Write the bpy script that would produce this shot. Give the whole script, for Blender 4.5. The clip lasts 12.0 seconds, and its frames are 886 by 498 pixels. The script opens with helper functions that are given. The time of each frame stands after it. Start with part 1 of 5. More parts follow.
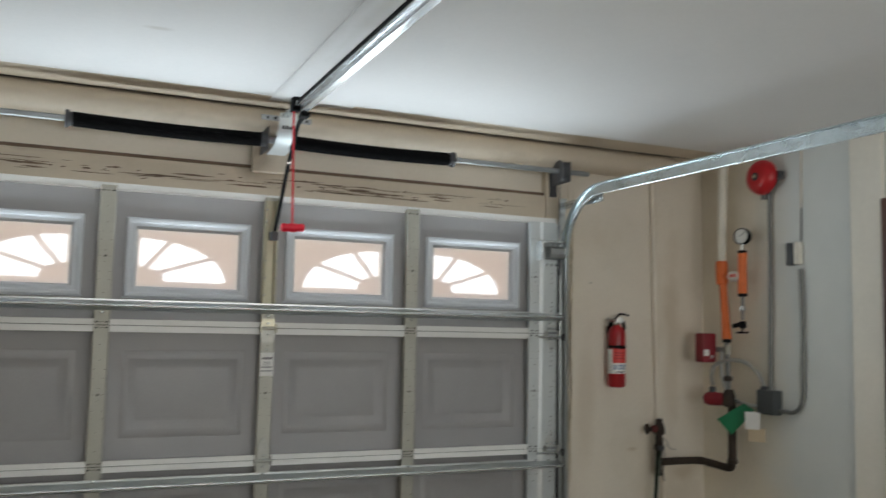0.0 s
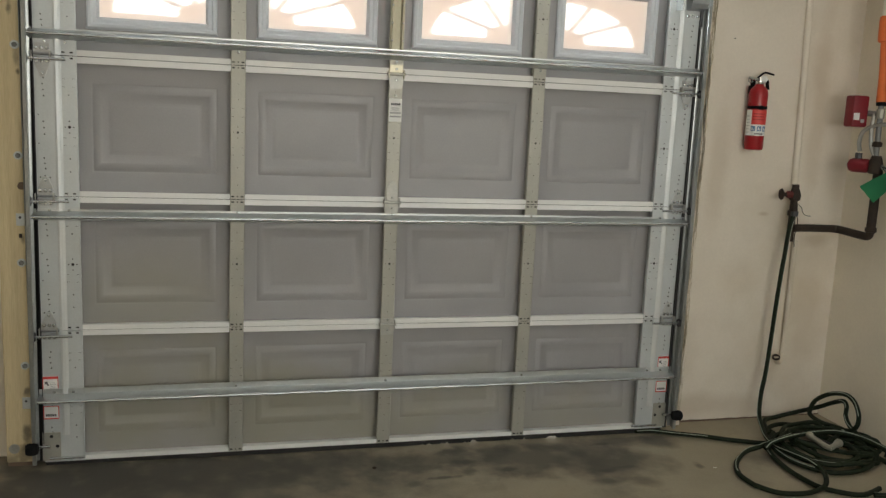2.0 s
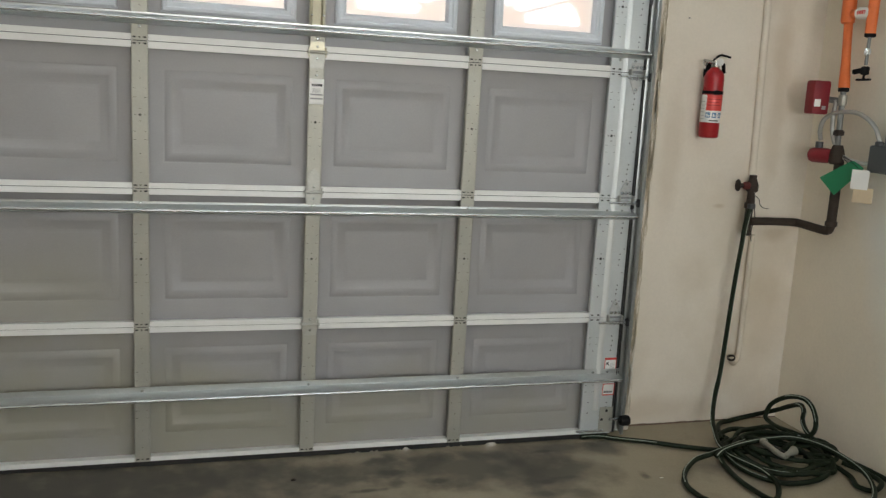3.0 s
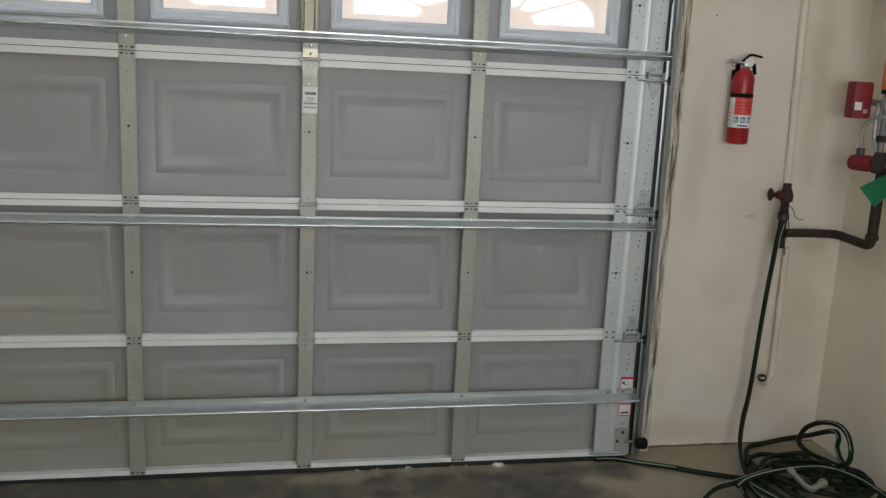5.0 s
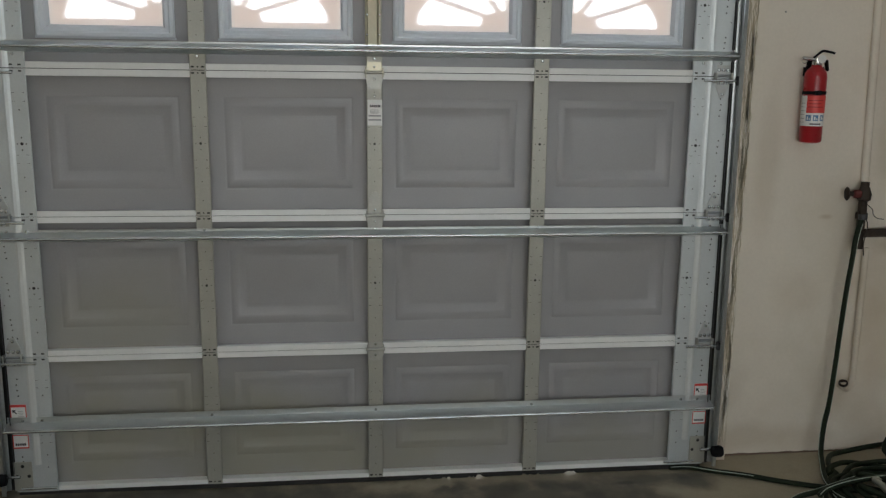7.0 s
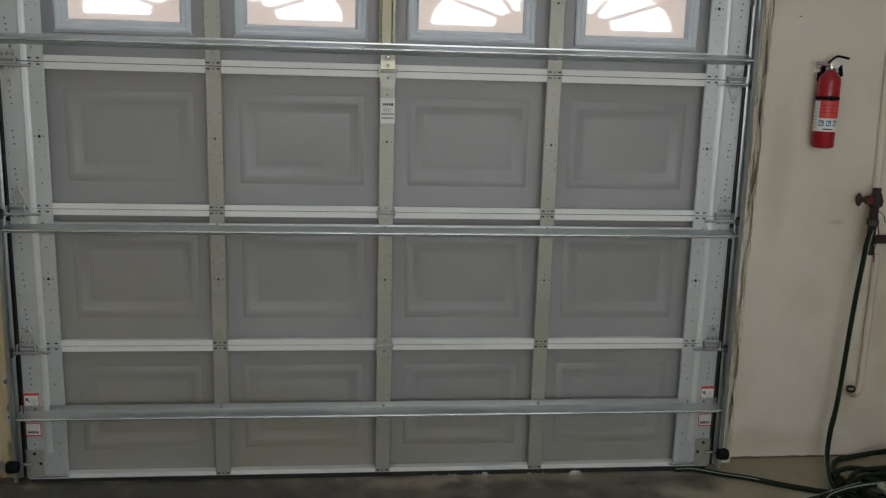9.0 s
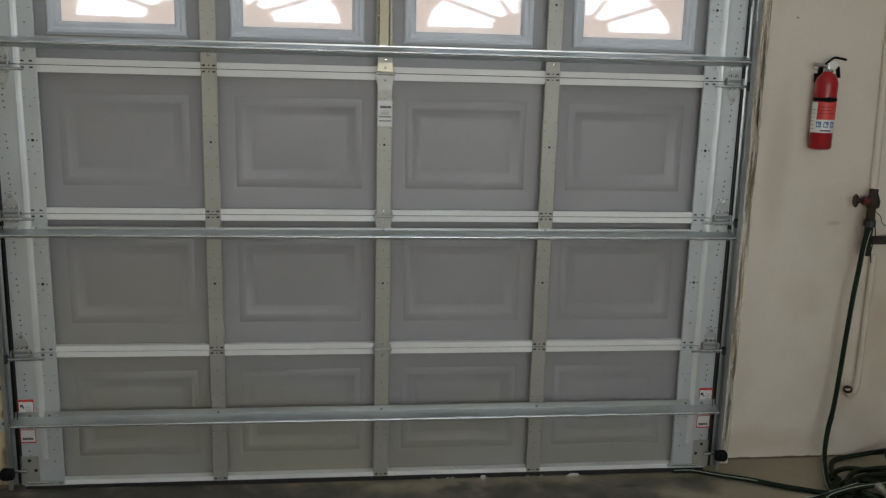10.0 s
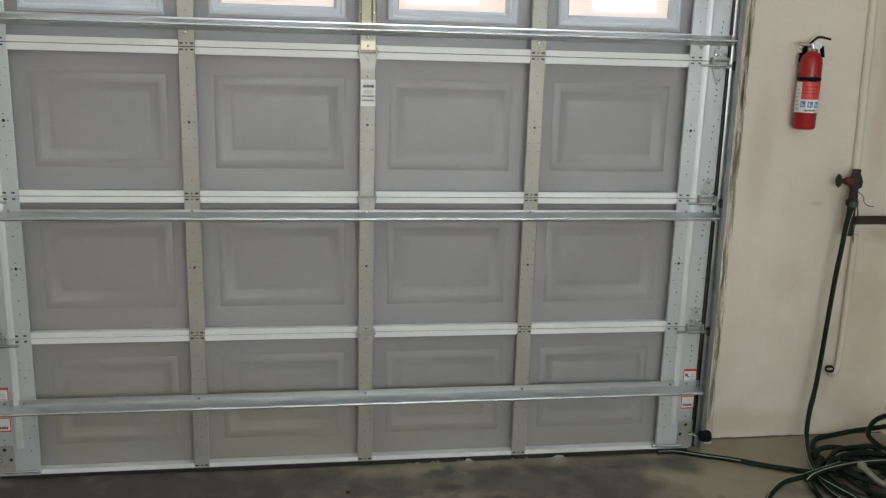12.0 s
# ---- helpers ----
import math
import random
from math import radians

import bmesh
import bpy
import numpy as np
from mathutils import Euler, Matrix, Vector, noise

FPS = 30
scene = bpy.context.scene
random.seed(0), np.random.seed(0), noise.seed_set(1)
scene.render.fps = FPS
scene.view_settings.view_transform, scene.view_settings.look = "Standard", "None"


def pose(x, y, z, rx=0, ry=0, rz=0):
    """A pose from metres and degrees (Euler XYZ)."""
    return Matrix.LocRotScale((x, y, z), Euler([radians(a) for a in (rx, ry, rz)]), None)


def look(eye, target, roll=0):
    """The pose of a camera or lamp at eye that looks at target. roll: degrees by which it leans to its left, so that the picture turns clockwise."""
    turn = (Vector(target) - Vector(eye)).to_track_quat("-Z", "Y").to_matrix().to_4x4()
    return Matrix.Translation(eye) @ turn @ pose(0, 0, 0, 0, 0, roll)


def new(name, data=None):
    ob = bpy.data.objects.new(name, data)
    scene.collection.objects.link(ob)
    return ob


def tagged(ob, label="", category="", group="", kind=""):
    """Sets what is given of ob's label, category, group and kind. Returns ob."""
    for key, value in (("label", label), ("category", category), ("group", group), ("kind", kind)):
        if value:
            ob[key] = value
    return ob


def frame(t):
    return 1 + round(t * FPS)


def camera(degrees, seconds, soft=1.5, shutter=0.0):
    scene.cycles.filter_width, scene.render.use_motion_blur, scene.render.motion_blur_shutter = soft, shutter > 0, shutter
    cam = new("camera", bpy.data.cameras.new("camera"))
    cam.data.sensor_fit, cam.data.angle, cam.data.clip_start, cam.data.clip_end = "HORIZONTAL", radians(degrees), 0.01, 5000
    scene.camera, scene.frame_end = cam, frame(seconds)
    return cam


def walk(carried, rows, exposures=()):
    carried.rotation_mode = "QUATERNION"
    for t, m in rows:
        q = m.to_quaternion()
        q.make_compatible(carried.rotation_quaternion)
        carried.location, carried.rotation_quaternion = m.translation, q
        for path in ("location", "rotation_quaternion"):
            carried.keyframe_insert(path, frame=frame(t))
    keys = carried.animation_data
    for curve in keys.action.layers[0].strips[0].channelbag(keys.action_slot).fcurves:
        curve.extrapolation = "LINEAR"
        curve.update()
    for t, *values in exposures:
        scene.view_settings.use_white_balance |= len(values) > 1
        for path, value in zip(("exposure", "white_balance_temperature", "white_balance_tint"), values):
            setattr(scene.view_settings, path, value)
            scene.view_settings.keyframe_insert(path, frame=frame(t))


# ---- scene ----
cam = camera(54.34, 12.0, 1.3, 0.5)
PATH = [
    (0, (-0.781, -3.524, 1.647), (0.024, -1.702, 1.827), 1.25),
    (0.5, (-0.759, -3.540, 1.617), (-0.137, -1.641, 1.693), 1.06),
    (1, (-0.787, -3.534, 1.508), (-0.233, -1.618, 1.354), 2.60),
    (1.5, (-0.790, -3.540, 1.484), (-0.243, -1.635, 1.218), 2.74),
    (2, (-0.729, -3.555, 1.498), (-0.212, -1.650, 1.176), 2.65),
    (2.5, (-0.631, -3.497, 1.500), (-0.122, -1.594, 1.152), 2.76),
    (3, (-0.452, -3.336, 1.499), (0.108, -1.449, 1.145), 3.15),
    (3.2, (-0.407, -3.314, 1.502), (0.150, -1.421, 1.145), 2.95),
    (5, (-0.130, -3.238, 1.602), (0.259, -1.318, 1.202), 2.74),
    (5.5, (-0.106, -3.249, 1.591), (0.251, -1.320, 1.203), 2.16),
    (6, (-0.108, -3.262, 1.582), (0.162, -1.318, 1.198), 0.94),
    (6.5, (-0.056, -3.265, 1.546), (0.157, -1.310, 1.185), 0.51),
    (7, (-0.126, -3.246, 1.603), (0.108, -1.297, 1.218), 0.65),
    (9, (-0.118, -3.265, 1.622), (0.087, -1.315, 1.224), 1.57),
    (9.5, (-0.121, -3.262, 1.620), (0.088, -1.313, 1.225), 1.44),
    (10, (-0.149, -3.239, 1.646), (0.080, -1.295, 1.239), 1.49),
    (10.5, (-0.156, -3.217, 1.646), (0.094, -1.276, 1.232), 1.39),
    (11, (-0.192, -3.195, 1.636), (0.098, -1.262, 1.213), 1.65),
    (11.5, (-0.179, -3.201, 1.637), (0.108, -1.269, 1.204), 1.50),
    (12, (-0.190, -3.190, 1.628), (0.103, -1.261, 1.186), 1.60),
]
EXPOSURES = [
    (0.0, -0.12, 6500, 10), (0.5, -0.18, 6700, 10), (1.0, 0.03, 7100, 10), (1.5, 0.33, 7000, 10), (2.0, 0.40, 7000, 10), (2.5, 0.56, 6700, 10), (3.0, 0.66, 6550, 10),
    (5.0, 0.40, 6320, 10), (5.5, 0.18, 6320, 10), (6.0, -0.03, 6320, 10), (7.0, -0.03, 6320, 10), (9.0, -0.02, 6320, 10), (10.0, 0.03, 6320, 10), (11.0, 0.15, 6320, 10),
    (11.5, 0.44, 6320, 10), (12.0, 0.65, 6320, 10),
]
walk(cam, [(t, look(eye, target, roll)) for t, eye, target, roll in PATH], EXPOSURES)
# ---- world, sun, large lights, exposure ----
SUN_ELEV, SUN_ROT = 45.0, 84.0
world = bpy.data.worlds.new("sky")
scene.world = world
world.use_nodes = True
sky = world.node_tree.nodes.new("ShaderNodeTexSky")
sky.sky_type, sky.sun_disc = "NISHITA", False
sky.sun_elevation, sky.sun_rotation = radians(SUN_ELEV), radians(SUN_ROT)
back = world.node_tree.nodes["Background"]
back.inputs["Strength"].default_value = 0.12
world.node_tree.links.new(sky.outputs[0], back.inputs["Color"])

sun = new("sun", bpy.data.lights.new("sun", "SUN"))
sun.data.energy, sun.data.angle, sun.data.color = 4.0, radians(0.5), (1.0, 0.95, 0.88)
sun.matrix_world = look((14, 1.5, 14), (0, 0, 0))


def area(name, eye, target, w, h, watts, color):
    lamp = new(name, bpy.data.lights.new(name, "AREA"))
    lamp.data.shape, lamp.data.size, lamp.data.size_y = "RECTANGLE", w, h
    lamp.data.energy, lamp.data.color = watts, color
    lamp.matrix_world = look(eye, target)
    return lamp


for wx in (-0.950, -0.316, 0.314, 0.950):
    area("window_daylight", (wx, -0.020, 1.890), (wx, -1.02, 2.38), 0.38, 0.20, 4.1, (0.82, 0.93, 1.0))
# fill lamp in an unseen rear opening, added to light ceiling and door
area("added_rear_fill", (0.75, -5.80, 1.50), (1.0, -4.2, 4.5), 2.9, 1.2, 80, (0.985, 0.99, 0.965))


# ---- materials ----
def material(name, color, rough=0.5, metal=0.0, vary=0.12, scale=6.0, fine=90.0, bump=0.15, tint=None, spec=0.5,
             stretch=(1, 1, 1), streak=0.0, rough_vary=0.12, dirt=None, dirt_scale=1.3, dirt_from=0.58, dirt_to=0.72):
    """Base colour varied at two scales, fine relief, uneven gloss; dirt: colour of stains with their own shape."""
    m = bpy.data.materials.new(name)
    m.use_nodes = True
    n, l = m.node_tree.nodes, m.node_tree.links
    b = n["Principled BSDF"]
    geo = n.new("ShaderNodeNewGeometry")
    mp = n.new("ShaderNodeMapping")
    mp.inputs["Scale"].default_value = stretch
    l.new(geo.outputs["Position"], mp.inputs["Vector"])

    def tex(sc, detail):
        t = n.new("ShaderNodeTexNoise")
        t.inputs["Scale"].default_value, t.inputs["Detail"].default_value = sc, detail
        t.inputs["Roughness"].default_value = 0.6
        l.new(mp.outputs[0], t.inputs["Vector"])
        return t.outputs["Fac"]

    big, small = tex(scale, 4), tex(fine, 3)

    def math_node(op, a, c):
        k = n.new("ShaderNodeMath")
        k.operation = op
        for s_, v in zip(k.inputs, (a, c)):
            if isinstance(v, (int, float)):
                s_.default_value = v
            else:
                l.new(v, s_)
        return k.outputs[0]

    mixed = math_node("ADD", math_node("MULTIPLY", big, 0.6), math_node("MULTIPLY", small, 0.4))
    ramp = n.new("ShaderNodeValToRGB")
    lo = [c * (1 - vary) for c in (tint or color)]
    hi = [min(1.0, c * (1 + vary)) for c in color]
    ramp.color_ramp.elements[0].position, ramp.color_ramp.elements[1].position = 0.3, 0.7
    ramp.color_ramp.elements[0].color, ramp.color_ramp.elements[1].color = (*lo, 1), (*hi, 1)
    l.new(mixed, ramp.inputs["Fac"])
    out = ramp.outputs["Color"]
    if dirt:
        stain = n.new("ShaderNodeValToRGB")
        stain.color_ramp.elements[0].position, stain.color_ramp.elements[1].position = dirt_from, dirt_to
        l.new(tex(dirt_scale, 6), stain.inputs["Fac"])
        mix = n.new("ShaderNodeMix")
        mix.data_type = "RGBA"
        l.new(stain.outputs["Color"], mix.inputs["Factor"])
        l.new(out, mix.inputs["A"])
        mix.inputs["B"].default_value = (*dirt, 1)
        out = mix.outputs["Result"]
    l.new(out, b.inputs["Base Color"])
    b.inputs["Metallic"].default_value = metal
    b.inputs["Specular IOR Level"].default_value = spec
    l.new(math_node("ADD", rough - rough_vary * 0.5, math_node("MULTIPLY", mixed, rough_vary)), b.inputs["Roughness"])
    if bump:
        bp = n.new("ShaderNodeBump")
        bp.inputs["Strength"].default_value, bp.inputs["Distance"].default_value = bump, 0.004
        l.new(mixed, bp.inputs["Height"])
        l.new(bp.outputs[0], b.inputs["Normal"])
    return m


def stains_and_light(m, spots, color, upright=False, ragged=7.0):
    """Soaked-in stains and painted bounce light, as patches with ragged edges: centre x, y (or x, z), half sizes,
    depth.
    """
    n, l = m.node_tree.nodes, m.node_tree.links
    b = n["Principled BSDF"]
    geo = n.new("ShaderNodeNewGeometry")
    rag = n.new("ShaderNodeTexNoise")
    rag.inputs["Scale"].default_value, rag.inputs["Detail"].default_value = ragged, 6
    l.new(geo.outputs["Position"], rag.inputs["Vector"])
    src = b.inputs["Base Color"].links[0].from_socket
    for x, y, rx, ry, depth in spots:
        mp = n.new("ShaderNodeMapping")
        mp.inputs["Location"].default_value = (-x / rx, 0, -y / ry) if upright else (-x / rx, -y / ry, 0)
        mp.inputs["Scale"].default_value = (1 / rx, 0, 1 / ry) if upright else (1 / rx, 1 / ry, 0)
        l.new(geo.outputs["Position"], mp.inputs["Vector"])
        ln = n.new("ShaderNodeVectorMath")
        ln.operation = "LENGTH"
        l.new(mp.outputs[0], ln.inputs[0])
        add = n.new("ShaderNodeMath")
        add.operation = "MULTIPLY_ADD"
        l.new(rag.outputs["Fac"], add.inputs[0])
        add.inputs[1].default_value = 1.8
        l.new(ln.outputs["Value"], add.inputs[2])
        rng = n.new("ShaderNodeMapRange")
        rng.inputs["From Min"].default_value, rng.inputs["From Max"].default_value = 1.25, 2.05
        rng.inputs["To Min"].default_value, rng.inputs["To Max"].default_value = depth, 0.0
        l.new(add.outputs[0], rng.inputs["Value"])
        mix = n.new("ShaderNodeMix")
        mix.data_type = "RGBA"
        l.new(rng.outputs[0], mix.inputs["Factor"])
        l.new(src, mix.inputs["A"])
        mix.inputs["B"].default_value = (*color, 1)
        src = mix.outputs["Result"]
    l.new(src, b.inputs["Base Color"])


M = {
    "wall": material("painted_plaster", (0.80, 0.73, 0.63), 0.75, vary=0.06, scale=2.0, fine=70, bump=0.35, dirt=(0.68, 0.60, 0.48), dirt_scale=1.7, dirt_from=0.50, dirt_to=0.80),
    "sidewall": material("cream_to_grey_plaster", (0.82, 0.745, 0.62), 0.75, vary=0.06, scale=2.0, fine=70, bump=0.35, dirt=(0.68, 0.60, 0.48), dirt_scale=1.7, dirt_from=0.50, dirt_to=0.80),
    "crack": material("cracked_old_caulk", (0.58, 0.50, 0.36), 0.8, vary=0.3, scale=14, fine=90, bump=0.2),
    "tracksteel": material("dull_track_steel", (0.33, 0.345, 0.35), 0.42, 0.75, vary=0.15, scale=9, fine=120, bump=0.06),
    "bluetrack": material("galvanized_track_steel", (0.54, 0.60, 0.615), 0.28, 0.85, vary=0.14, scale=10, fine=140, bump=0.06),
    "hingesteel": material("dull_zinc_hinge_steel", (0.43, 0.43, 0.395), 0.42, 0.45, vary=0.15, scale=16, fine=120, bump=0.08),
    "hingeplate": material("galvanized_hinge_plate", (0.53, 0.545, 0.54), 0.36, 0.5, vary=0.12, scale=20, fine=120, bump=0.08),
    "flex": material("flexible_conduit_steel", (0.44, 0.44, 0.42), 0.4, 0.5, vary=0.12, bump=0.05),
    # shade on the upright tracks is put into this darker steel
    "shadetrack": material("shaded_track_steel", (0.42, 0.445, 0.445), 0.32, 0.78, vary=0.2, scale=9, fine=120, bump=0.06),
    "strutsteel": material("galvanized_strut_steel", (0.62, 0.65, 0.65), 0.30, 0.80, vary=0.08, scale=11, fine=140, bump=0.02),
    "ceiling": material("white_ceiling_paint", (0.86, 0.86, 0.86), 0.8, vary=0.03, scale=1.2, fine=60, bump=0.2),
    "trim": material("cream_trim_paint", (0.62, 0.535, 0.425), 0.5, vary=0.06, scale=3, fine=50, bump=0.2),
    "pale": material("pale_trim_paint", (0.87, 0.83, 0.74), 0.55, vary=0.05, scale=3, fine=50, bump=0.2),
    "bare": material("bare_brown_wood", (0.17, 0.115, 0.08), 0.8, vary=0.3, scale=9, fine=70, bump=0.4),
    "wood": material("raw_lumber", (0.71, 0.60, 0.385), 0.6, vary=0.12, scale=3.0, fine=40, bump=0.3, stretch=(9, 9, 0.5), tint=(0.62, 0.49, 0.28)),
    "concrete": material("garage_concrete", (0.345, 0.298, 0.212), 0.62, vary=0.16, scale=2.4, fine=120, bump=0.35, dirt=(0.13, 0.115, 0.095), dirt_scale=1.6, dirt_from=0.55, dirt_to=0.75),
    "pavement": material("sunlit_driveway", (0.66, 0.64, 0.60), 0.8, vary=0.1, scale=1.0, fine=60),
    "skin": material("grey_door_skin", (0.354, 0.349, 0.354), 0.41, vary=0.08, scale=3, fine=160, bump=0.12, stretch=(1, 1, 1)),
    "rail": material("white_rail_steel", (0.88, 0.88, 0.865), 0.36, vary=0.05, scale=5, fine=90, bump=0.05),
    "stile": material("zinc_stile_steel", (0.415, 0.408, 0.358), 0.46, 0.35, vary=0.10, scale=7, fine=120, bump=0.08),
    "endstile": material("pale_galvanized_steel", (0.615, 0.65, 0.66), 0.42, 0.40, vary=0.08, scale=7, fine=120, bump=0.08),
    # lighter copy of the end stile steel, with the lower folds' highlight painted in
    "litfold": material("lit_fold_steel", (0.685, 0.705, 0.70), 0.38, 0.35, vary=0.06, scale=7, fine=120, bump=0.06),
    "galv": material("galvanized_steel", (0.64, 0.67, 0.68), 0.25, 0.85, vary=0.12, scale=14, fine=140, bump=0.06),
    "brass": material("yellow_zinc", (0.41, 0.385, 0.285), 0.45, 0.5, vary=0.10, scale=12, fine=120, bump=0.05),
    "brightbrass": material("bright_yellow_zinc", (0.48, 0.45, 0.34), 0.33, 0.5, vary=0.10, scale=12, fine=120, bump=0.05),
    "hole": material("punched_hole_shadow", (0.03, 0.03, 0.03), 0.9, vary=0.1, bump=0),
    "spring": material("oiled_spring_steel", (0.006, 0.006, 0.0065), 0.85, 0.0, vary=0.2, bump=0.05, spec=0.06),
    "black": material("black_plastic", (0.008, 0.008, 0.009), 0.7, vary=0.2, bump=0.05, spec=0.12),
    "darkmetal": material("dark_cast_metal", (0.07, 0.07, 0.075), 0.5, 0.4, vary=0.2, bump=0.2),
    "ropered": material("red_pull_rope", (0.72, 0.03, 0.05), 0.7, vary=0.1, fine=300, bump=0.2),
    "handlered": material("red_pull_handle", (0.80, 0.006, 0.035), 0.35, vary=0.04, bump=0.02),
    "extred": material("red_cylinder_enamel", (0.37, 0.011, 0.017), 0.28, vary=0.06, bump=0.02),
    "bellred": material("red_alarm_enamel", (0.52, 0.014, 0.02), 0.3, vary=0.08, bump=0.03),
    "boxred": material("dull_red_enamel", (0.22, 0.009, 0.018), 0.5, vary=0.15, bump=0.1),
    "bonnetred": material("faded_red_paint", (0.12, 0.018, 0.016), 0.7, vary=0.35, scale=40, bump=0.2),
    "labelred": material("red_label_print", (0.72, 0.07, 0.06), 0.5, vary=0.04, bump=0),
    "labelwhite": material("white_label_paper", (0.85, 0.845, 0.82), 0.55, vary=0.03, bump=0),
    "labelblue": material("blue_label_print", (0.12, 0.25, 0.42), 0.5, vary=0.05, bump=0),
    "ink": material("dark_label_print", (0.05, 0.05, 0.055), 0.6, vary=0.05, bump=0),
    "inkgrey": material("grey_label_print", (0.38, 0.38, 0.38), 0.6, vary=0.05, bump=0),
    "orange": material("orange_plastic_pipe", (0.80, 0.175, 0.04), 0.45, vary=0.10, scale=10, bump=0.1),
    "rust": material("rusted_iron_pipe", (0.040, 0.027, 0.019), 0.75, 0.15, vary=0.45, scale=22, fine=140, bump=0.6, tint=(0.036, 0.024, 0.018)),
    "conduit": material("grey_conduit", (0.20, 0.205, 0.20), 0.45, 0.25, vary=0.08, bump=0.05),
    "greybox": material("grey_junction_steel", (0.085, 0.095, 0.10), 0.5, 0.2, vary=0.12, bump=0.1),
    "chrome": material("bright_fitting_metal", (0.62, 0.62, 0.60), 0.25, 0.95, vary=0.08, bump=0.03),
    "green": material("green_tag_plastic", (0.012, 0.20, 0.085), 0.45, vary=0.06, bump=0.03),
    "tan": material("tan_card", (0.62, 0.50, 0.34), 0.7, vary=0.08, bump=0.05),
    "hose": material("dark_green_hose", (0.012, 0.019, 0.009), 0.6, vary=0.25, scale=9, fine=160, bump=0.1, spec=0.2),
    "stripe": material("pale_hose_stripe", (0.42, 0.47, 0.40), 0.45, vary=0.15, bump=0.02),
    "nozzle": material("grey_nozzle_metal", (0.34, 0.33, 0.28), 0.4, 0.3, vary=0.15, bump=0.1),
    "frame": material("pale_window_frame", (0.66, 0.69, 0.73), 0.7, vary=0.06, scale=8, bump=0.05, spec=0.2),
    "browndoor": material("brown_door_stain", (0.10, 0.038, 0.022), 0.45, vary=0.25, scale=4, fine=60, bump=0.15, stretch=(6, 6, 0.6)),
    "rubber": material("black_door_seal", (0.02, 0.02, 0.02), 0.8, vary=0.3, bump=0.2),
    "dustyrubber": material("dusty_rubber_strip", (0.028, 0.027, 0.025), 0.8, vary=0.4, scale=12, bump=0.2),
    "dial": material("white_gauge_dial", (0.75, 0.74, 0.70), 0.5, vary=0.03, bump=0),
}


def glass_material():
    """Dusty pane: most light comes through softly blurred, a little is mirrored."""
    m = bpy.data.materials.new("dusty_window_glass")
    m.use_nodes = True
    n, l = m.node_tree.nodes, m.node_tree.links
    n.remove(n["Principled BSDF"])
    soft, gloss, mix = n.new("ShaderNodeBsdfRefraction"), n.new("ShaderNodeBsdfGlossy"), n.new("ShaderNodeMixShader")
    soft.inputs["IOR"].default_value, soft.inputs["Roughness"].default_value = 1.45, 0.9
    fres = n.new("ShaderNodeFresnel")
    fres.inputs["IOR"].default_value = 1.3
    gloss.inputs["Roughness"].default_value = 0.05
    l.new(fres.outputs[0], mix.inputs[0])
    l.new(soft.outputs[0], mix.inputs[1])
    l.new(gloss.outputs[0], mix.inputs[2])
    l.new(mix.outputs[0], n["Material Output"].inputs["Surface"])
    return m


def insert_material(name, low, high):
    """Thin plastic that lets some daylight through."""
    m = bpy.data.materials.new(name)
    m.use_nodes = True
    n, l = m.node_tree.nodes, m.node_tree.links
    n.remove(n["Principled BSDF"])
    dif, tr, mix = n.new("ShaderNodeBsdfDiffuse"), n.new("ShaderNodeBsdfTranslucent"), n.new("ShaderNodeMixShader")
    noise_t, ramp = n.new("ShaderNodeTexNoise"), n.new("ShaderNodeValToRGB")
    noise_t.inputs["Scale"].default_value = 9.0
    ramp.color_ramp.elements[0].color, ramp.color_ramp.elements[1].color = (*low, 1), (*high, 1)
    l.new(noise_t.outputs["Fac"], ramp.inputs["Fac"])
    dif.inputs["Color"].default_value = (0.62, 0.47, 0.37, 1)
    l.new(ramp.outputs[0], tr.inputs["Color"])
    mix.inputs[0].default_value = 0.75
    l.new(dif.outputs[0], mix.inputs[1])
    l.new(tr.outputs[0], mix.inputs[2])
    l.new(mix.outputs[0], n["Material Output"].inputs["Surface"])
    return m


